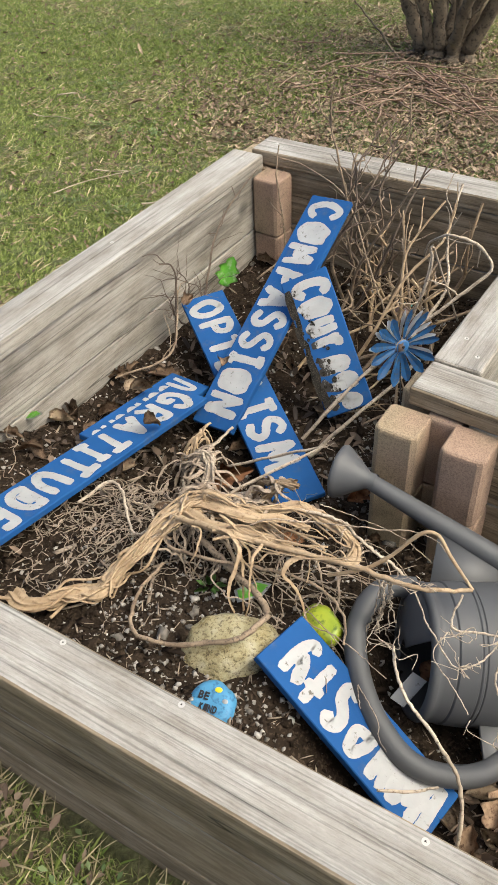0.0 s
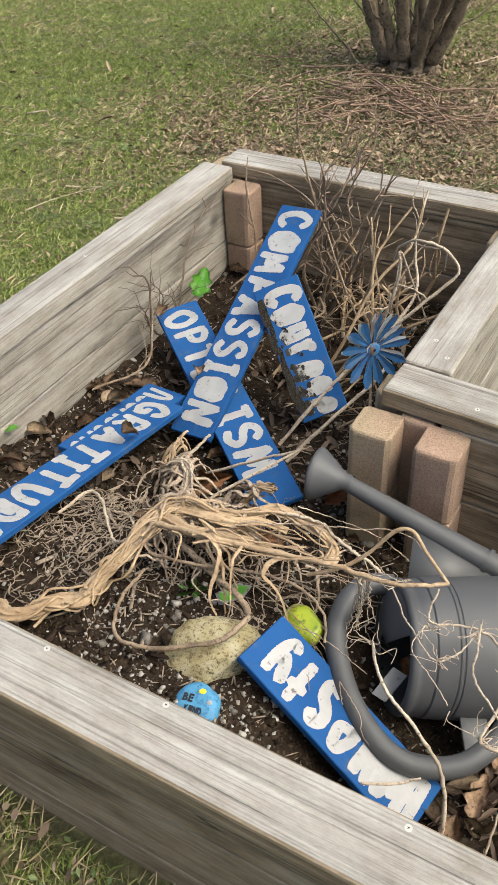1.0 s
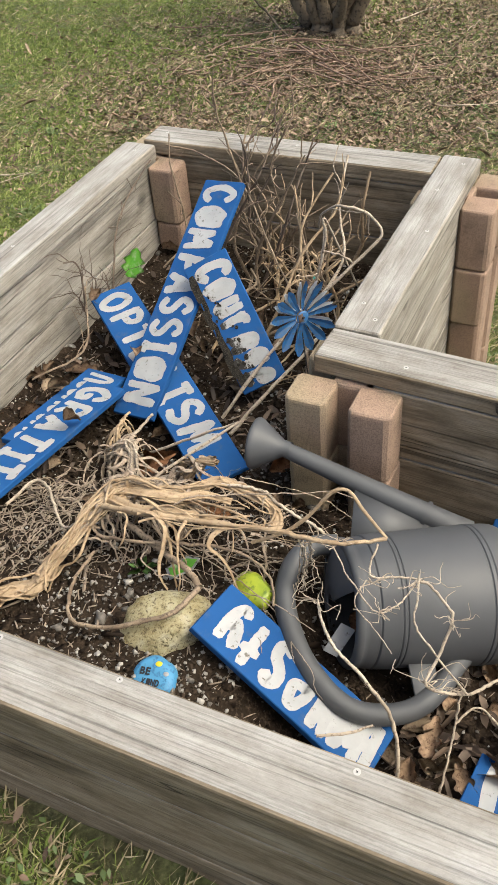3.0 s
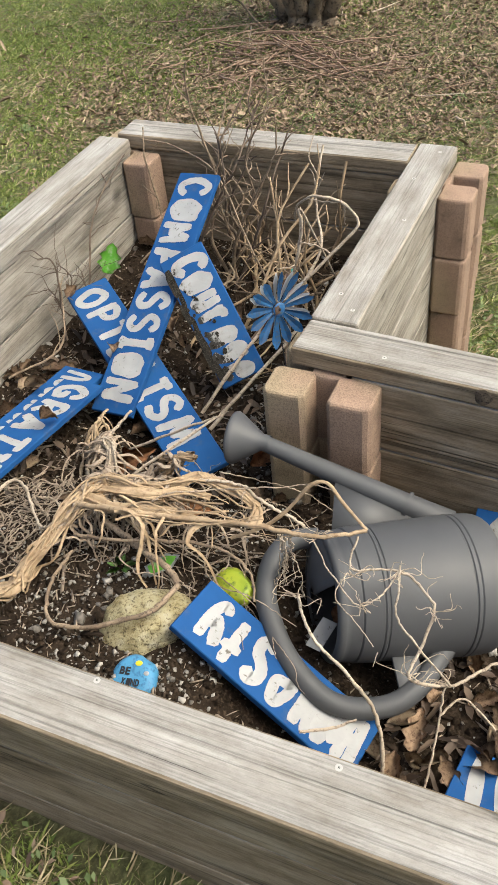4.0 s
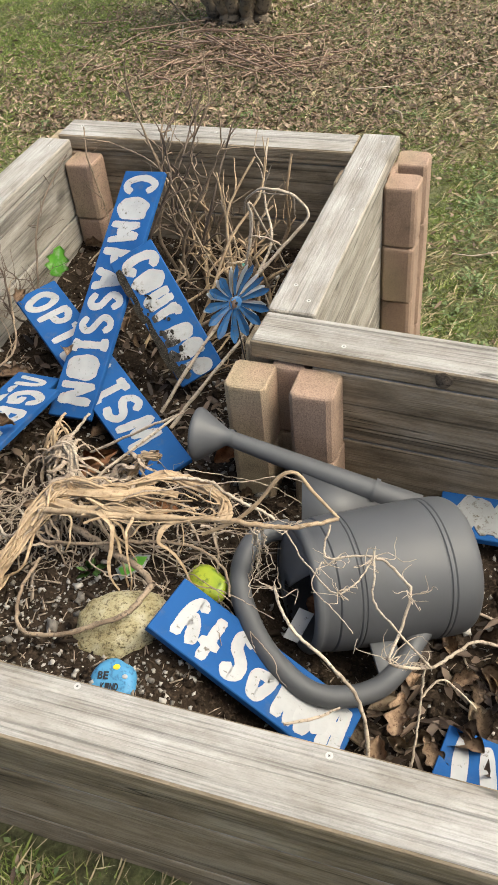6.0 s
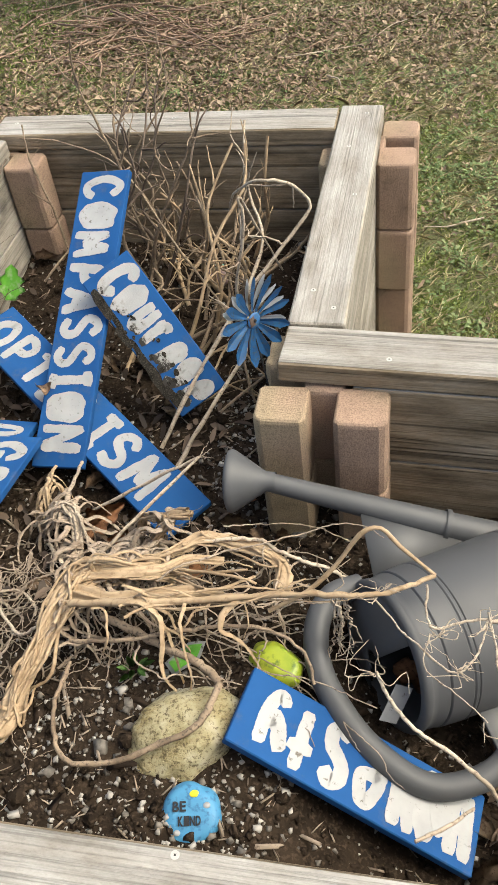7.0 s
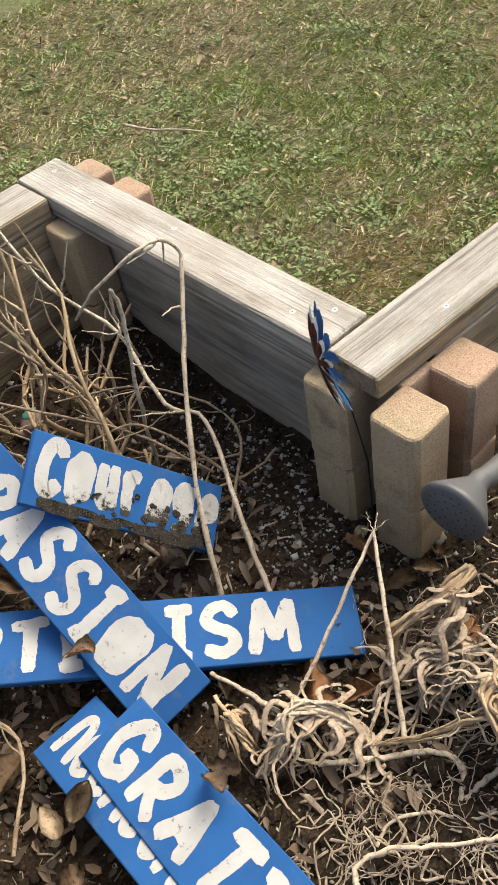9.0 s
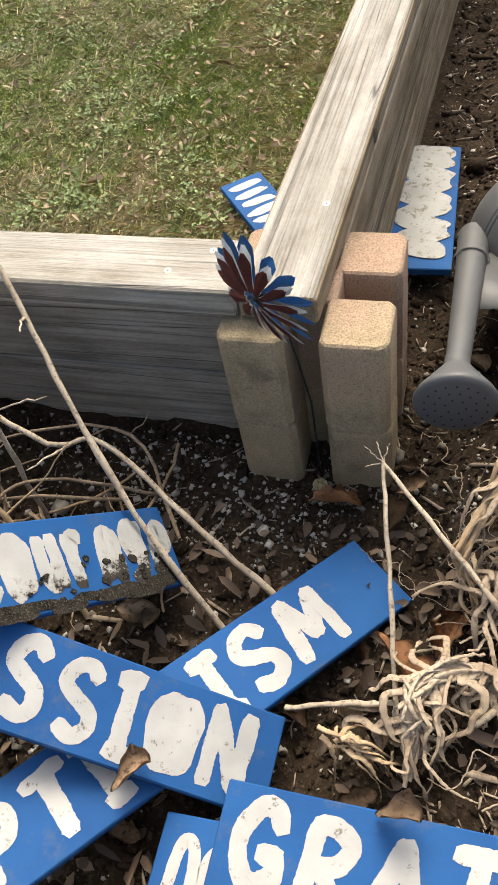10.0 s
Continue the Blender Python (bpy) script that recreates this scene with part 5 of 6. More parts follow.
# ---- standing dead stems ----
def stem(label, path, r0, r1, seed, twigs=4, material=None, k=5, jit=0.0008):
    """A stem with knobbly nodes and short side twigs."""
    g_ = np.random.default_rng(seed)
    t = thing("dead_stem", label, "dead stem", pose(*path[0]), "dead stems in the bed")
    base = np.array(path[0])
    v, f = strand(np.array(path) - base, r0, r1, seed, k, 0.09, jit, 7)
    mm = material or M_TWIG
    link("stem", mesh_np("stem", v, f, True), mm, t)
    pts = spline(np.array(path) - base, k)
    for _i in range(twigs):
        i = int(g_.integers(len(pts) // 4, len(pts) - 1))
        p = pts[i]
        d = pts[i] - pts[i - 1]
        d = d / (np.linalg.norm(d) + 1e-9) + g_.standard_normal(3) * 0.8
        d /= np.linalg.norm(d)
        ln = g_.uniform(0.03, 0.10)
        q = [p, p + d * ln * 0.5 + g_.standard_normal(3) * 0.006, p + d * ln + g_.standard_normal(3) * 0.012]
        r = r0 * g_.uniform(0.35, 0.6)
        v, f = strand(q, r, r * 0.4, seed * 7 + _i, 4, 0.08, 0.0008, 5)
        link("side_twig", mesh_np("side_twig", v, f, True), mm, t)
    return t


LS = "tan dead plant stem standing in the bed"
for _i, _p in enumerate(([(-0.690, 0.215, 0.355), (-0.700, 0.205, 0.42), (-0.690, 0.215, 0.47), (-0.712, 0.200, 0.51)], [(-0.685, 0.225, 0.355), (-0.672, 0.235, 0.41), (-0.688, 0.250, 0.46)], [(-0.695, 0.205, 0.355), (-0.715, 0.180, 0.40), (-0.705, 0.160, 0.45), (-0.722, 0.150, 0.47)])):
    stem("dark withered stem with curled side shoots", _p, 0.0022, 0.0010, 30 + _i, 9, M_TWIG_D, 4, 0.002)
stem("long pale stem arching over the side board", [(-0.297, 0.043, 0.305), (-0.225, 0.148, 0.42), (-0.130, 0.245, 0.54), (-0.068, 0.300, 0.605), (-0.045, 0.322, 0.640), (-0.080, 0.315, 0.682), (-0.134, 0.308, 0.690), (-0.185, 0.350, 0.640), (-0.205, 0.385, 0.59)], 0.0042, 0.0022, 1, 3, M_STRAW2)
stem(LS, [(-0.251, -0.011, 0.318), (-0.195, 0.105, 0.38), (-0.142, 0.213, 0.436), (-0.170, 0.268, 0.461), (-0.149, 0.384, 0.526), (-0.190, 0.47, 0.60), (-0.20, 0.55, 0.68)], 0.0042, 0.0024, 2, 5, M_STRAW2)
stem(LS, [(-0.200, 0.300, 0.32), (-0.190, 0.305, 0.47), (-0.165, 0.320, 0.60), (-0.168, 0.32, 0.651), (-0.155, 0.36, 0.58), (-0.120, 0.400, 0.45)], 0.0036, 0.0020, 3, 3, M_STRAW2)
stem(LS, [(-0.310, 0.235, 0.32), (-0.262, 0.290, 0.44), (-0.240, 0.370, 0.53), (-0.190, 0.440, 0.60), (-0.192, 0.500, 0.66)], 0.0042, 0.0022, 4, 7, M_STRAW, 3)
stem(LS, [(-0.260, 0.330, 0.32), (-0.235, 0.36, 0.45), (-0.260, 0.42, 0.56), (-0.215, 0.50, 0.66)], 0.0046, 0.0022, 5, 5, M_STRAW)
rs = random.Random(77)
for i in range(12):
    x, y = rs.uniform(-0.44, -0.17), rs.uniform(0.34, 0.63)
    z = float(soil_z(x, y)) - 0.01
    hgt = rs.uniform(0.12, 0.34)
    lx, ly = rs.uniform(-0.10, 0.06), rs.uniform(-0.07, 0.06)
    p = [(x, y, z)]
    for k in (0.33, 0.66, 1.0):
        p.append((x + lx * k + rs.uniform(-0.032, 0.032), min(y + ly * k + rs.uniform(-0.03, 0.03), 0.665), z + hgt * k))
    stem(LS, p, rs.uniform(0.0036, 0.0064), rs.uniform(0.0020, 0.0032), 50 + i, rs.randrange(2, 6), M_STRAW if i % 3 else M_TWIG, 3)
LD = "thin dark branching dead stem beside the far board"
for i in range(11):
    x, y = rs.uniform(-0.47, -0.38), rs.uniform(0.46, 0.60)
    z = float(soil_z(x, y)) - 0.01
    hgt = rs.uniform(0.32, 0.50)
    lx, ly = rs.uniform(-0.10, 0.16), rs.uniform(-0.06, 0.14)
    p = [(x, y, z)]
    for k in (0.25, 0.5, 0.75, 1.0):
        p.append((x + lx * k + rs.uniform(-0.042, 0.042), y + ly * k * (1 if z + hgt * k > 0.62 else 0.3) + rs.uniform(-0.012, 0.012), z + hgt * k))
    stem(LD, p, rs.uniform(0.0032, 0.0052), 0.0017, 90 + i, rs.randrange(5, 10), M_TWIG_D if i % 2 else M_TWIG)
for i, p in enumerate(([(-0.16, 0.20, 0.34), (-0.22, 0.31, 0.41), (-0.34, 0.42, 0.50), (-0.47, 0.55, 0.585), (-0.62, 0.63, 0.60), (-0.72, 0.64, 0.605)],
                       [(-0.20, 0.12, 0.33), (-0.10, 0.20, 0.40), (-0.16, 0.33, 0.45), (-0.28, 0.40, 0.47)],
                       [(-0.14, 0.15, 0.33), (-0.20, 0.27, 0.43), (-0.25, 0.33, 0.42), (-0.36, 0.36, 0.40)],
                       [(-0.66, 0.45, 0.37), (-0.60, 0.52, 0.42), (-0.52, 0.56, 0.43), (-0.40, 0.50, 0.44), (-0.30, 0.48, 0.43)],
                       [(-0.69, 0.24, 0.36), (-0.70, 0.30, 0.44), (-0.72, 0.36, 0.50), (-0.735, 0.46, 0.55), (-0.72, 0.56, 0.60)],
                       [(-0.67, 0.12, 0.36), (-0.69, 0.16, 0.45), (-0.72, 0.20, 0.51), (-0.735, 0.17, 0.53)],
                       [(-0.64, 0.56, 0.36), (-0.66, 0.58, 0.48), (-0.69, 0.60, 0.58), (-0.70, 0.63, 0.64)],
                       [(-0.70, -0.06, 0.38), (-0.62, 0.03, 0.41), (-0.66, 0.12, 0.44), (-0.70, 0.18, 0.47)])):
    stem("thin dry twig sprawling across the bed", p, 0.0027, 0.0015, 120 + i, 5, M_TWIG if i != 4 and i != 5 else M_TWIG_D)
for i in range(16):
    x, y = rs.uniform(-0.40, -0.15), rs.uniform(-0.02, 0.28)
    z = float(soil_z(x, y)) + 0.006
    a = rs.uniform(0, 6.28)
    p = [(x + math.cos(a) * k + rs.uniform(-0.012, 0.012), y + math.sin(a) * k + rs.uniform(-0.012, 0.012), z + 0.02 + rs.uniform(0, 0.03)) for k in (-0.09, -0.03, 0.04, 0.10)]
    if y < 0.09 or i % 2:
        continue
    stem("dry straw stem lying on the soil", p, rs.uniform(0.0018, 0.0034), 0.0014, 150 + i, 2, M_STRAW2 if i % 2 else M_STRAW)

# ---- mud on one board ----
for k in range(7):
    blob(0.05 + 0.035 * k, 0.006 + 0.004 * math.sin(k * 2.3), rs.uniform(0.045, 0.075), rs.uniform(0.010, 0.019), s_cou, M_MUD, rs.uniform(-5, 5), 180 + k, 0.0010 + 0.00005 * k, "mud_patch")
for k in range(34):
    blob(0.06 + 0.21 * rs.random() ** 0.8, 0.008 + 0.042 * rs.random() ** 1.8, rs.uniform(0.003, 0.013), rs.uniform(0.003, 0.010), s_cou, M_MUD, rs.uniform(-30, 30), 200 + k, 0.0014 + 0.00002 * k, "mud_patch")


# ---- grit and chips on the soil ----
def scatter(name, label, count, seed, size, spots, material, flat=0.5, long=1.0, lift=0.0, cat="grit", round_=True):
    """Many small lumps on the soil, one mesh."""
    g_ = np.random.default_rng(seed)
    bm = bmesh.new()
    if round_:
        bmesh.ops.create_icosphere(bm, subdivisions=1, radius=1.1)
    else:
        bmesh.ops.create_cube(bm, size=2)
        bmesh.ops.triangulate(bm, faces=bm.faces[:])
    cube = np.array([v.co for v in bm.verts])
    quads = np.array([[v.index for v in f_.verts] for f_ in bm.faces])
    bm.free()
    nv = len(cube)
    vs, fs, o = [], [], 0
    w = np.array([s[4] for s in spots], float)
    pick = g_.choice(len(spots), count, p=w / w.sum())
    for i in pick:
        x0, x1, y0, y1, _w = spots[i]
        x, y = g_.uniform(x0, x1), g_.uniform(y0, y1)
        s = size * g_.lognormal(0, 0.52)
        k = cube * (1 + (0.24 if round_ else 0.30) * g_.standard_normal((nv, 3))) * np.array([s * long, s, s * flat]) * 0.5
        q = Euler(g_.uniform(-0.5, 0.5, 2).tolist() + [g_.uniform(0, 6.28)]).to_matrix()
        k = k @ np.array(q).T
        p = np.array((x * 9, y * 9, 0))
        v_ = Vector(p)
        z = float(soil_z(x, y)) + 0.010 * noise.noise(v_) + 0.007 * noise.noise(v_ * 3.3) + 0.004 * noise.noise(v_ * 9)
        vs.append(k + np.array((x, y, z + s * flat * 0.3 + lift)))
        fs.append(quads + o)
        o += nv
    me = mesh_np(name, np.concatenate(vs), np.concatenate(fs), False)
    return tagged(link(name, me, material), label, cat, kind="stuff")


BACK = (-0.75, -0.01, -0.02, 0.67, 0.44)
LEFT = (-0.75, -0.30, -0.70, 0.0, 0.34)
MID = (-0.32, 0.05, -0.70, -0.02, 0.35)
RIGHT = (0.05, 1.2, -0.70, -0.10, 0.6)
scatter("perlite_grit", "white perlite and pale grit in the soil", 5000, 31, 0.0022, (BACK, LEFT, MID, RIGHT, (-0.28, 0.02, -0.69, -0.45, 0.25), (-0.20, -0.02, -0.05, 0.35, 0.30)), M_PEB, 0.6, 1.2, 0.0, "grit", False)
scatter("gravel", "small grey and tan pebbles in the soil", 1500, 32, 0.0029, (BACK, MID, RIGHT, (-0.28, 0.05, -0.69, -0.50, 0.35), (-0.22, -0.02, -0.1, 0.3, 0.3)), noisy("grey_gravel", (0.06, 0.052, 0.045), (0.21, 0.19, 0.165), 90, 0.9), 0.65, 1.2, 0.0, "gravel", False)
scatter("bark_mulch", "shredded brown bark chips over the soil", 3600, 33, 0.0027, ((-0.75, -0.01, -0.02, 0.67, 0.22), LEFT, MID, RIGHT), M_CHIP, 0.2, 3.0, 0.001, "mulch", False)
scatter("straw_litter", "short pale straw and root bits on the soil", 1900, 34, 0.0013, (LEFT, MID, BACK, (-0.5, -0.2, -0.6, -0.2, 0.4), RIGHT), M_ROOT, 0.6, 10.0, 0.002, "litter", False)
scatter("soil_clods", "dark crumbly clods of potting soil", 9000, 35, 0.0032, (BACK, LEFT, MID, RIGHT), M_SOIL, 0.8, 1.2, 0.0, "soil", False)


# ---- lawn ----
def patch(x, y, scale, seed):
    """Smooth random patches between 0 and 1, about scale metres across."""
    lat = np.random.default_rng(seed).uniform(0, 1, (64, 64))
    u, w = np.asarray(x, float) / scale + 31.0, np.asarray(y, float) / scale + 17.0
    i, j = np.floor(u).astype(int), np.floor(w).astype(int)
    a_, b_ = smooth01(u - i), smooth01(w - j)
    c = lat[i % 64, j % 64] * (1 - a_) + lat[(i + 1) % 64, j % 64] * a_
    d = lat[i % 64, (j + 1) % 64] * (1 - a_) + lat[(i + 1) % 64, (j + 1) % 64] * a_
    return c * (1 - b_) + d * b_


def greenness(x, y):
    """0 where the turf is dead, 1 where it is green."""
    a = 0.62 + 0.50 * smooth01((-0.8 - x) / 1.2) - 0.26 * smooth01((x - 0.3) / 0.7) + 0.10 * smooth01((-0.6 - y) / 0.2)
    a += 0.9 * (patch(x, y, 0.42, 1) - 0.5) + 0.8 * (patch(x, y, 0.16, 2) - 0.5) + 0.5 * (patch(x, y, 0.06, 3) - 0.5)
    return a - 0.7 * litter(x, y)


def litter(x, y):
    """How thickly dead leaves cover the turf: a wide drift round the shrub and loose patches towards it."""
    a = 1.7 * np.exp(-(((x + 0.65) / 1.05) ** 2 + ((y - 3.35) / 0.85) ** 2)) + 0.50 * np.exp(-(((x + 1.3) / 0.9) ** 2 + ((y - 2.3) / 0.6) ** 2))
    a += 0.75 * smooth01((patch(x, y, 0.30, 5) - 0.56) / 0.25) * smooth01((x + 2.5) / 1.0) * smooth01((y - 1.1) / 0.6) * smooth01((0.4 - x) / 0.6)
    a *= 0.55 + 0.9 * patch(x, y, 0.12, 6)
    return np.clip(a + 0.06, 0.02, 1)


def blades_np(x, y, length, width, lean, rng_):
    n = len(x)
    z = ground_z(x, y)
    a = rng_.uniform(0, 2 * np.pi, n)
    d = np.stack([np.cos(a), np.sin(a), np.zeros(n)], 1)
    side = np.stack([-np.sin(a), np.cos(a), np.zeros(n)], 1) * (width / 2)[:, None]
    base = np.stack([x, y, z - 0.003], 1)
    up = np.array([0, 0, 1.0])
    mid = base + d * (length * np.sin(lean) * 0.45)[:, None] + up * (length * np.cos(lean) * 0.55)[:, None]
    tip = base + d * (length * np.sin(lean))[:, None] * 1.1 + up * (length * np.cos(lean) * 0.85)[:, None]
    v = np.stack([base - side, base + side, mid + side * 0.6, tip], 1).reshape(-1, 3)
    o = np.arange(n)[:, None] * 4
    f = np.concatenate([o + np.array([[0, 1, 2]]), o + np.array([[0, 2, 3]])])
    return v, f


def outside(x, y):
    """Not under the bed."""
    inb = ((x > -0.86) & (x < 0.09) & (y > -0.80) & (y < 0.80)) | ((x > -0.86) & (x < XR) & (y > -0.80) & (y < 0.06 + ry(x)))
    return ~inb


def turf_mat(name, c1, c2, c3):
    m, n, l, b = mat(name, 0.7)
    gm = n.new("ShaderNodeNewGeometry")
    c = ramp(n, l, gm.outputs["Random Per Island"], [(0.0, c1), (0.5, c2), (1.0, c3)])
    l.new(c, b.inputs["Base Color"])
    return m


M_GRASS = turf_mat("green_grass", (0.105, 0.155, 0.028), (0.190, 0.250, 0.055), (0.32, 0.355, 0.115))
M_DEAD = turf_mat("dead_grass", (0.22, 0.180, 0.098), (0.40, 0.335, 0.195), (0.57, 0.50, 0.32))
M_LITTER = turf_mat("leaf_litter", (0.085, 0.055, 0.037), (0.19, 0.128, 0.084), (0.36, 0.27, 0.185))
M_MULCH = turf_mat("leaf_mulch", (0.022, 0.015, 0.011), (0.070, 0.047, 0.033), (0.17, 0.12, 0.085))
M_WEED = turf_mat("weed_leaf", (0.068, 0.112, 0.033), (0.120, 0.175, 0.058), (0.20, 0.25, 0.11))

gr = np.random.default_rng(8)
AREAS = ((-4.6, 3.2, 0.75, 3.1, 17.5), (-6.4, 0.8, 3.1, 5.2, 10.5), (-3.2, -0.84, -0.4, 0.75, 2.8), (0.08, 3.2, 0.03, 0.75, 3.6), (-1.0, 0.6, -1.25, -0.79, 2.4))


def sow(count, keep):
    xs, ys = [], []
    tot = sum(a[4] for a in AREAS)
    for x0, x1, y0, y1, w in AREAS:
        k = int(count * w / tot)
        xs.append(gr.uniform(x0, x1, k))
        ys.append(gr.uniform(y0, y1, k))
    x, y = np.concatenate(xs), np.concatenate(ys)
    ok = outside(x, y)
    x, y = x[ok], y[ok]
    ok = gr.uniform(0, 1, len(x)) < keep(x, y)
    return x[ok], y[ok]


x, y = sow(680000, lambda x, y: np.clip(greenness(x, y), 0.03, 1))
v, f = blades_np(x, y, gr.uniform(0.014, 0.040, len(x)), gr.uniform(0.0015, 0.0034, len(x)), gr.uniform(0.3, 1.4, len(x)), gr)
tagged(link("grass", mesh_np("grass", v, f), M_GRASS), "thin short green spring grass", "grass", kind="stuff")
x, y = sow(560000, lambda x, y: np.clip(0.90 - 0.92 * greenness(x, y), 0.04, 0.9) * (1 - 0.75 * litter(x, y)) * (1 - 0.6 * smooth01((-0.6 - y) / 0.2)))
v, f = blades_np(x, y, gr.uniform(0.022, 0.070, len(x)), gr.uniform(0.0012, 0.0028, len(x)), gr.uniform(0.95, 1.52, len(x)), gr)
tagged(link("dead_grass", mesh_np("dead_grass", v, f), M_DEAD), "flattened straw-coloured dead grass", "dead grass", kind="stuff")


def flakes(name, label, category, x, y, size, material, up=0.012, floor=ground_z):
    """Small curled flakes lying on the lawn."""
    n = len(x)
    z = floor(x, y) + gr.uniform(0.004, up, n)
    a = gr.uniform(0, 2 * np.pi, n)
    t1, t2 = gr.normal(0, 0.45, n), gr.normal(0, 0.45, n)
    u = np.stack([np.cos(a), np.sin(a), t1], 1)
    w = np.stack([-np.sin(a), np.cos(a), t2], 1)
    ln, wd = size * gr.lognormal(0, 0.35, n), size * gr.uniform(0.28, 0.55, n)
    c = np.stack([x, y, z], 1)
    u, w = u * (ln / 2)[:, None], w * (wd / 2)[:, None]
    lift = np.stack([np.zeros(n), np.zeros(n), ln * gr.uniform(0.0, 0.22, n)], 1)
    v = np.stack([c - u, c - u * 0.3 + w * 0.9 + lift, c + u * 0.5 + w + lift, c + u, c + u * 0.4 - w + lift, c - u * 0.35 - w * 0.9 + lift, c], 1).reshape(-1, 3)
    o = np.arange(n)[:, None] * 7
    f = np.concatenate([o + np.array([[6, i, (i + 1) % 6]]) for i in range(6)])
    return tagged(link(name, mesh_np(name, v, f), material), label, category, kind="stuff")


x, y = sow(210000, litter)
flakes("leaf_litter", "small dry leaf fragments strewn over the lawn", "leaf litter", x, y, 0.019, M_LITTER, 0.030)
for x0, x1, y0, y1, k, sz in ((-0.70, -0.14, -0.36, 0.26, 480, 0.022), (0.28, 0.80, -0.70, -0.28, 420, 0.024), (-0.74, -0.50, -0.60, 0.60, 160, 0.020)):
    flakes("leaf_mulch", "broken brown leaf pieces over the bed's soil", "leaf litter", gr.uniform(x0, x1, k), gr.uniform(y0, y1, k), sz, M_MULCH, 0.016, soil_z)
x, y = sow(1500, lambda x, y: 0.6 * litter(x, y))
flakes("fallen_leaves", "larger dead leaves scattered on the lawn", "leaf litter", x, y, 0.044, M_LEAF_P, 0.030)


def weeds():
    """Low rosettes of broad-leaved weeds."""
    vs, fs, o = [], [], 0
    spots = [(gr.uniform(0.12, 0.9), gr.uniform(0.75, 1.9)) for _ in range(60)] + [(gr.uniform(0.15, 1.9), gr.uniform(0.25, 2.6)) for _ in range(150)] + [(gr.uniform(-2.8, 0.2), gr.uniform(0.9, 2.6)) for _ in range(50)] + [(gr.uniform(-0.2, 0.5), gr.uniform(-1.0, -0.84)) for _ in range(7)]
    for cx, cy in spots:
        wide = gr.uniform(0.018, 0.050)
        for _ in range(int(gr.integers(14, 70))):
            px, py = cx + gr.normal() * wide, cy + gr.normal() * wide
            if not bool(outside(np.array(px), np.array(py))):
                continue
            a, s = math.atan2(py - cy, px - cx) + gr.normal() * 0.6, gr.uniform(0.008, 0.020)
            d, e = np.array([math.cos(a), math.sin(a), gr.uniform(0.1, 0.7)]), np.array([-math.sin(a), math.cos(a), gr.normal() * 0.2])
            b = np.array([px, py, float(ground_z(px, py)) + gr.uniform(0.004, 0.026)])
            vs.append(np.stack([b, b + d * s * 0.55 + e * s * 0.26 + np.array([0, 0, 0.002]), b + d * s - np.array([0, 0, s * 0.15]), b + d * s * 0.55 - e * s * 0.26 + np.array([0, 0, 0.002])]))
            fs.append(np.array([[0, 1, 2, 3]]) + o)
            o += 4
    return tagged(link("weeds", mesh_np("weeds", np.concatenate(vs), np.concatenate(fs)), M_WEED), "clumps of small broad-leaved green weeds", "weeds", kind="stuff")


weeds()


# ---- brush pile, shrub and loose sticks ----
def lawn_stick(p, q, r, seed, material, group, label):
    a, b = Vector(p), Vector(q)
    g_ = np.random.default_rng(seed)
    pts = [np.array(a.lerp(b, k)) + g_.normal(0, 0.006, 3) * (0 < k < 1) for k in (0, 0.3, 0.65, 1)]
    v, f = strand(pts, r, r * 0.5, seed, 4, 0.05, 0.0, 6)
    return tagged(link("stick", mesh_np("stick", v, f, True), material), label, "stick", group)


M_PRUNE = noisy("pruned_twig", (0.13, 0.075, 0.05), (0.30, 0.20, 0.14), 20, 0.8, (0.40, 0.32, 0.25), 120, 0.001)
for i in range(120):
    x, y = rs.gauss(-1.20, 0.33), rs.gauss(2.88, 0.16)
    a = radians(rs.gauss(-14, 42))
    ln = rs.uniform(0.10, 0.40)
    z = float(ground_z(x, y)) + rs.uniform(0.012, 0.075)
    dx, dy = math.cos(a) * ln / 2, math.sin(a) * ln / 2
    lawn_stick((x - dx, y - dy, z), (x + dx, y + dy, z + rs.uniform(-0.012, 0.02)), rs.uniform(0.0025, 0.006), 300 + i, M_PRUNE, "brush pile", "thin pruned reddish twig in the brush pile")
for i in range(28):
    x, y = rs.uniform(-3.2, 1.6), rs.uniform(1.0, 4.2)
    a, ln = rs.uniform(0, 6.28), rs.uniform(0.10, 0.38)
    z = float(ground_z(x, y)) + 0.024
    lawn_stick((x, y, z), (x + math.cos(a) * ln, y + math.sin(a) * ln, z), rs.uniform(0.002, 0.0045), 500 + i, M_STRAW2, "loose sticks on the lawn", "pale dry stick lying on the lawn")
lawn_stick((0.826, 1.80, 0.0), (0.944, 1.51, 0.0), 0.005, 601, M_STRAW2, "loose sticks on the lawn", "pale dry stick lying on the lawn")

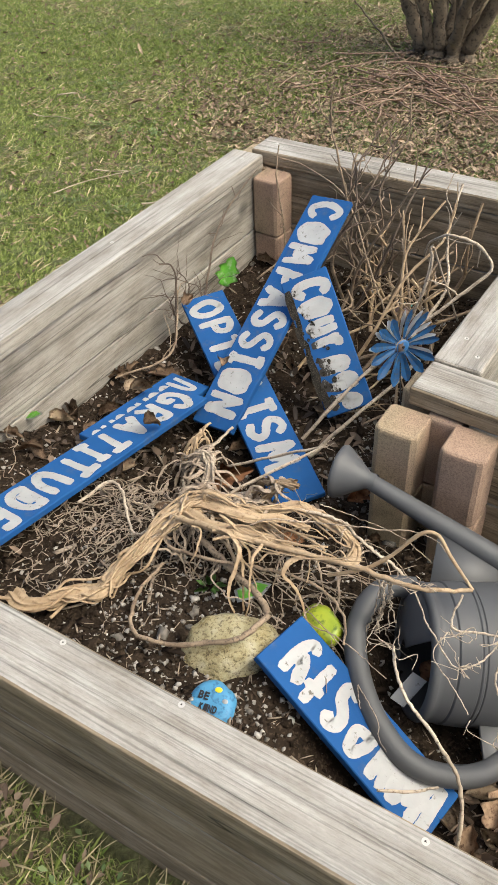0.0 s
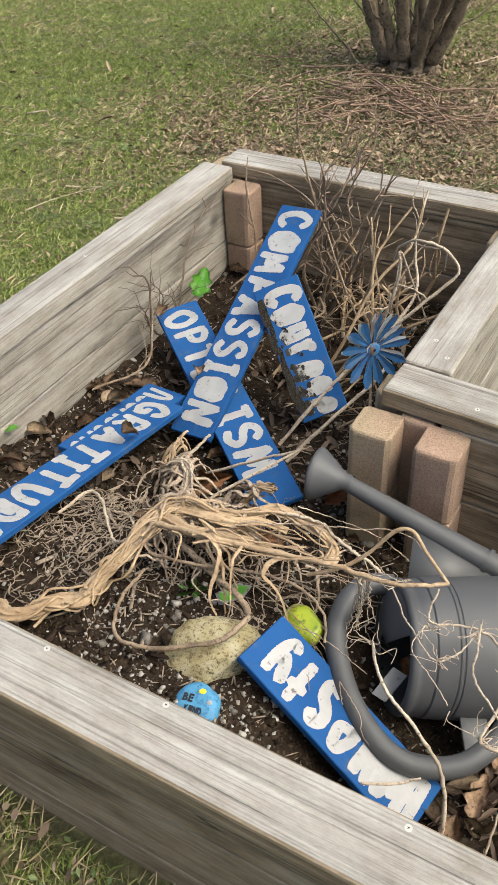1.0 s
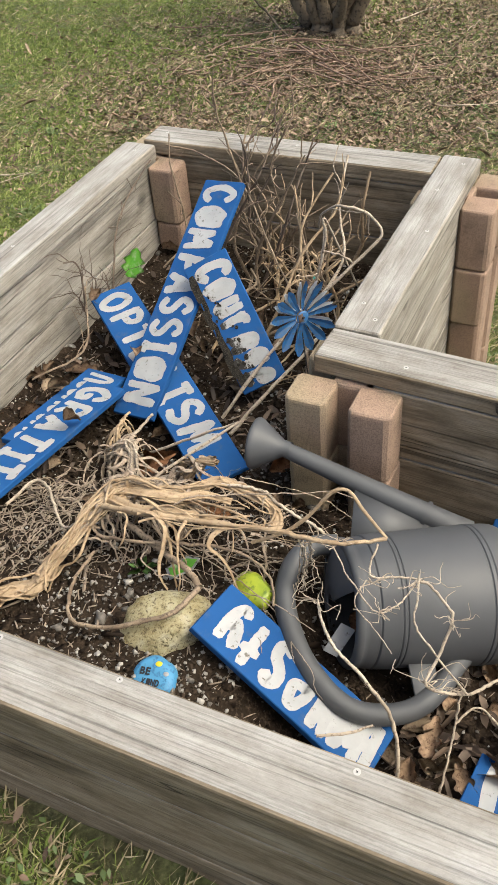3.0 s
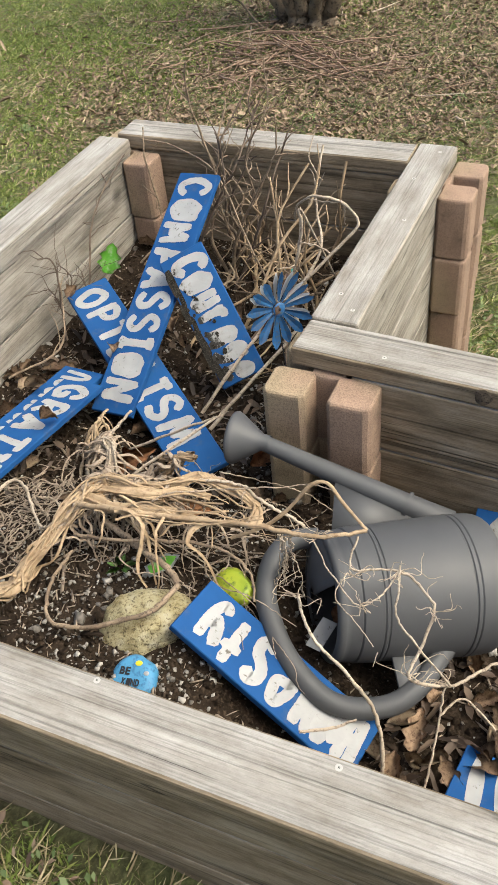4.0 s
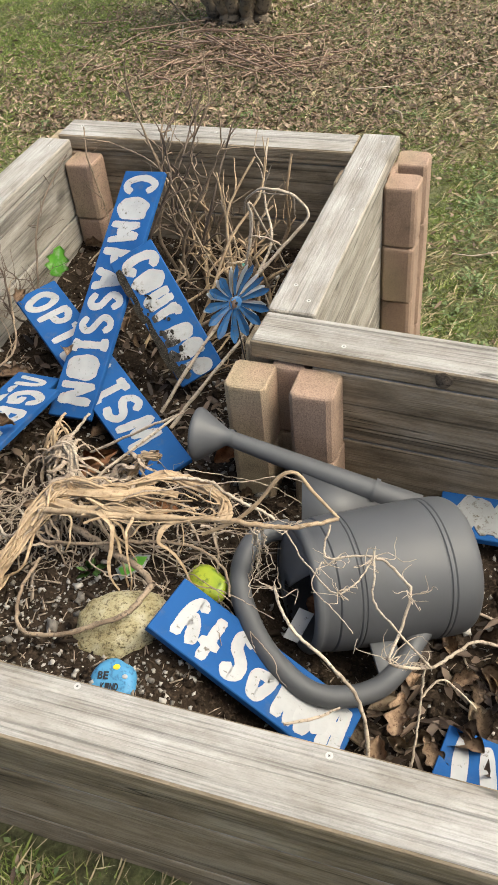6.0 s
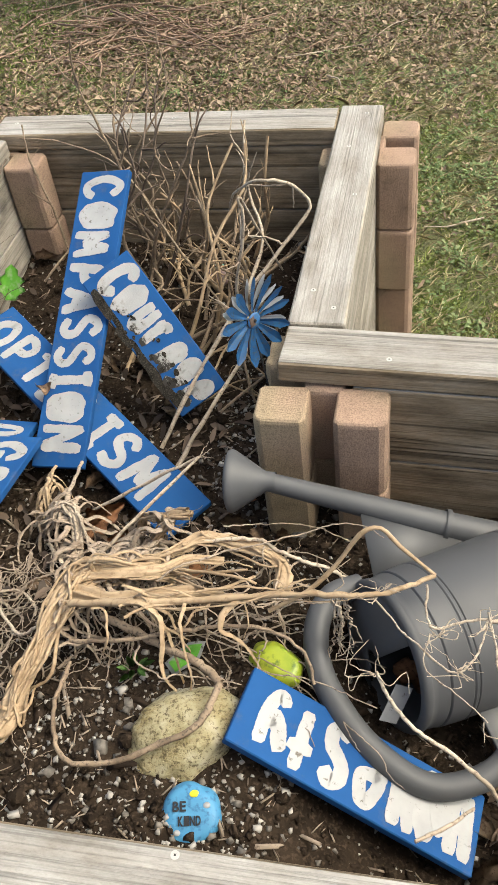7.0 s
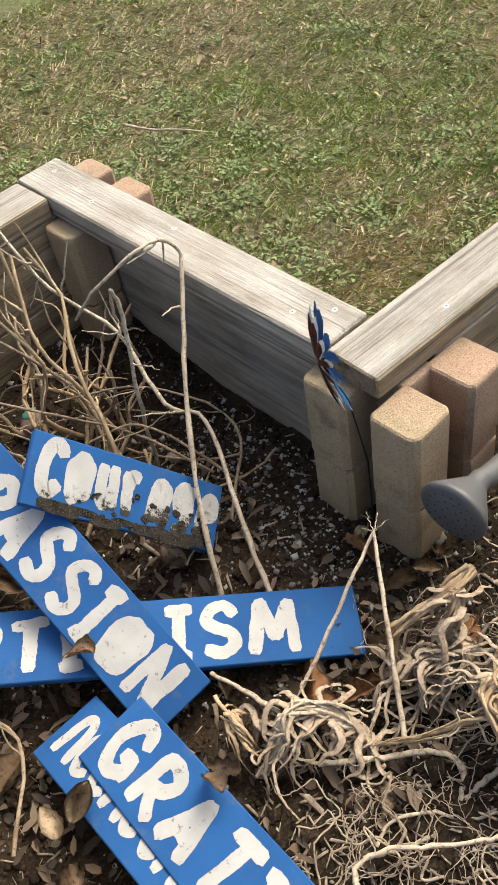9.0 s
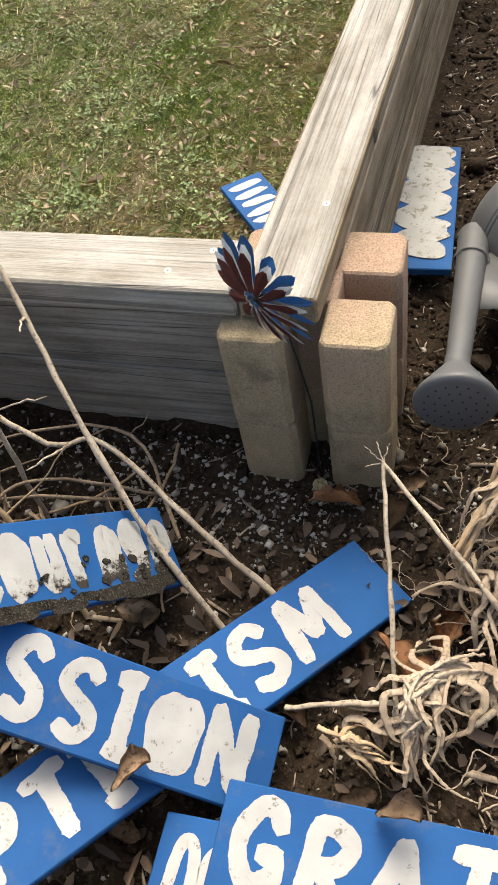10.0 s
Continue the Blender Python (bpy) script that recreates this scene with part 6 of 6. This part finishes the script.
M_BARK = noisy("shrub_bark", (0.085, 0.066, 0.046), (0.21, 0.165, 0.115), 9, 0.9, (0.045, 0.035, 0.026), 60, 0.006)
shrub = thing("shrub", "multi-stemmed bare shrub with smooth brown bark", "shrub", pose(-1.38, 3.50, -0.05))
limbs = []
for i in range(15):
    a = i * 2.4 + rs.uniform(-0.3, 0.3)
    r = 0.02 + 0.125 * math.sqrt((i + 0.5) / 15)
    out = r * rs.uniform(2.6, 4.6)
    ca, sa = math.cos(a), math.sin(a)
    p0 = np.array((ca * r, sa * r * 0.8, 0.0))
    p1 = p0 + np.array((ca * out * 0.16, sa * out * 0.16, 0.22))
    p2 = p0 + np.array((ca * out * 0.55 + rs.uniform(-0.05, 0.05), sa * out * 0.55, 0.62))
    p3 = p0 + np.array((ca * out * 1.3 + rs.uniform(-0.1, 0.1), sa * out * 1.3, 1.4))
    p4 = p0 + np.array((ca * out * 2.0, sa * out * 2.0, 2.2))
    rad = rs.uniform(0.028, 0.050)
    foot = np.array((ca * r * 0.25, sa * r * 0.2, 0))
    path = np.array([p0 + foot + (0, 0, -0.06), p0 + foot * 0.6 + (0, 0, 0.0), p0 + (0, 0, 0.07), p1, p2, p3, p4])
    v, f = strand(path, rad * 1.1, rad * 0.4, 700 + i, 6, 0.06, 0.004, 12)
    limb = link("limb", mesh_np("limb", v, f, True), M_BARK, shrub)
    for k in range(3):
        b = p1 * (1 - k / 2) + p3 * (k / 2)
        d = np.array((rs.uniform(-0.4, 0.4), rs.uniform(-0.4, 0.4), rs.uniform(0.1, 0.5)))
        v, f = strand([b, b + d * 0.4, b + d * 0.8 + np.array((0, 0, 0.05)), b + d * 1.2], 0.006, 0.002, 900 + 10 * i + k, 5, 0.06, 0.006, 5)
        link("twig", mesh_np("twig", v, f, True), M_BARK, limb)
v, f = join_np([strand([(-0.16, -0.22, 0.04), (-0.34, -0.16, 0.16), (-0.60, -0.02, 0.30), (-1.0, 0.1, 0.55)], 0.006, 0.003, 61, 6, 0.05, 0.003, 6)])
link("twig", mesh_np("twig", v, f, True), M_BARK, shrub)

# pale paved edge far across the lawn
M_PAVE = noisy("pale_concrete", (0.42, 0.40, 0.37), (0.55, 0.53, 0.50), 6, 0.9, (0.30, 0.28, 0.26), 120, 0.002)
walkway = part("pavement", box_bm(-3.3, -2.35, 4.83, 5.6, -0.10, 0.012, 0.01, 1), M_PAVE, smooth=False)
tagged(walkway, "pale concrete paving at the edge of the lawn", "paving", kind="structure")


# dead leaves on the grass before the bed
for _ in range(30):
    x, y = rv.uniform(-0.95, 0.55), rv.uniform(-1.22, -0.84)
    ob = dry_leaf(x, y, float(ground_z(x, y)) + 0.022, scale=rv.uniform(0.5, 0.95), pale=rv.random() < 0.35, russet=rv.random() < 0.3)
    tagged(ob, "dead leaf lying on the grass before the bed", "leaf", "dead leaves on the lawn")

# crooked stalks fallen across the back of the bed
for i in range(11):
    x, y = rs.uniform(-0.50, -0.22), rs.uniform(0.20, 0.48)
    z = float(soil_z(x, y))
    a, ln, up = rs.uniform(0.2, 2.2), rs.uniform(0.14, 0.30), rs.uniform(0.04, 0.20)
    p = [(x, y, z)]
    for k in (0.3, 0.6, 0.8, 1.0):
        p.append((min(x + math.cos(a) * ln * k + rs.uniform(-0.018, 0.018), -0.06), min(y + math.sin(a) * ln * k + rs.uniform(-0.018, 0.018), 0.655), z + 0.012 + up * k + rs.uniform(-0.01, 0.012)))
    stem(LS, p, rs.uniform(0.0034, 0.0052), 0.0024, 400 + i, 3, (M_TWIG, M_STRAW, M_TWIG)[i % 3], 3)
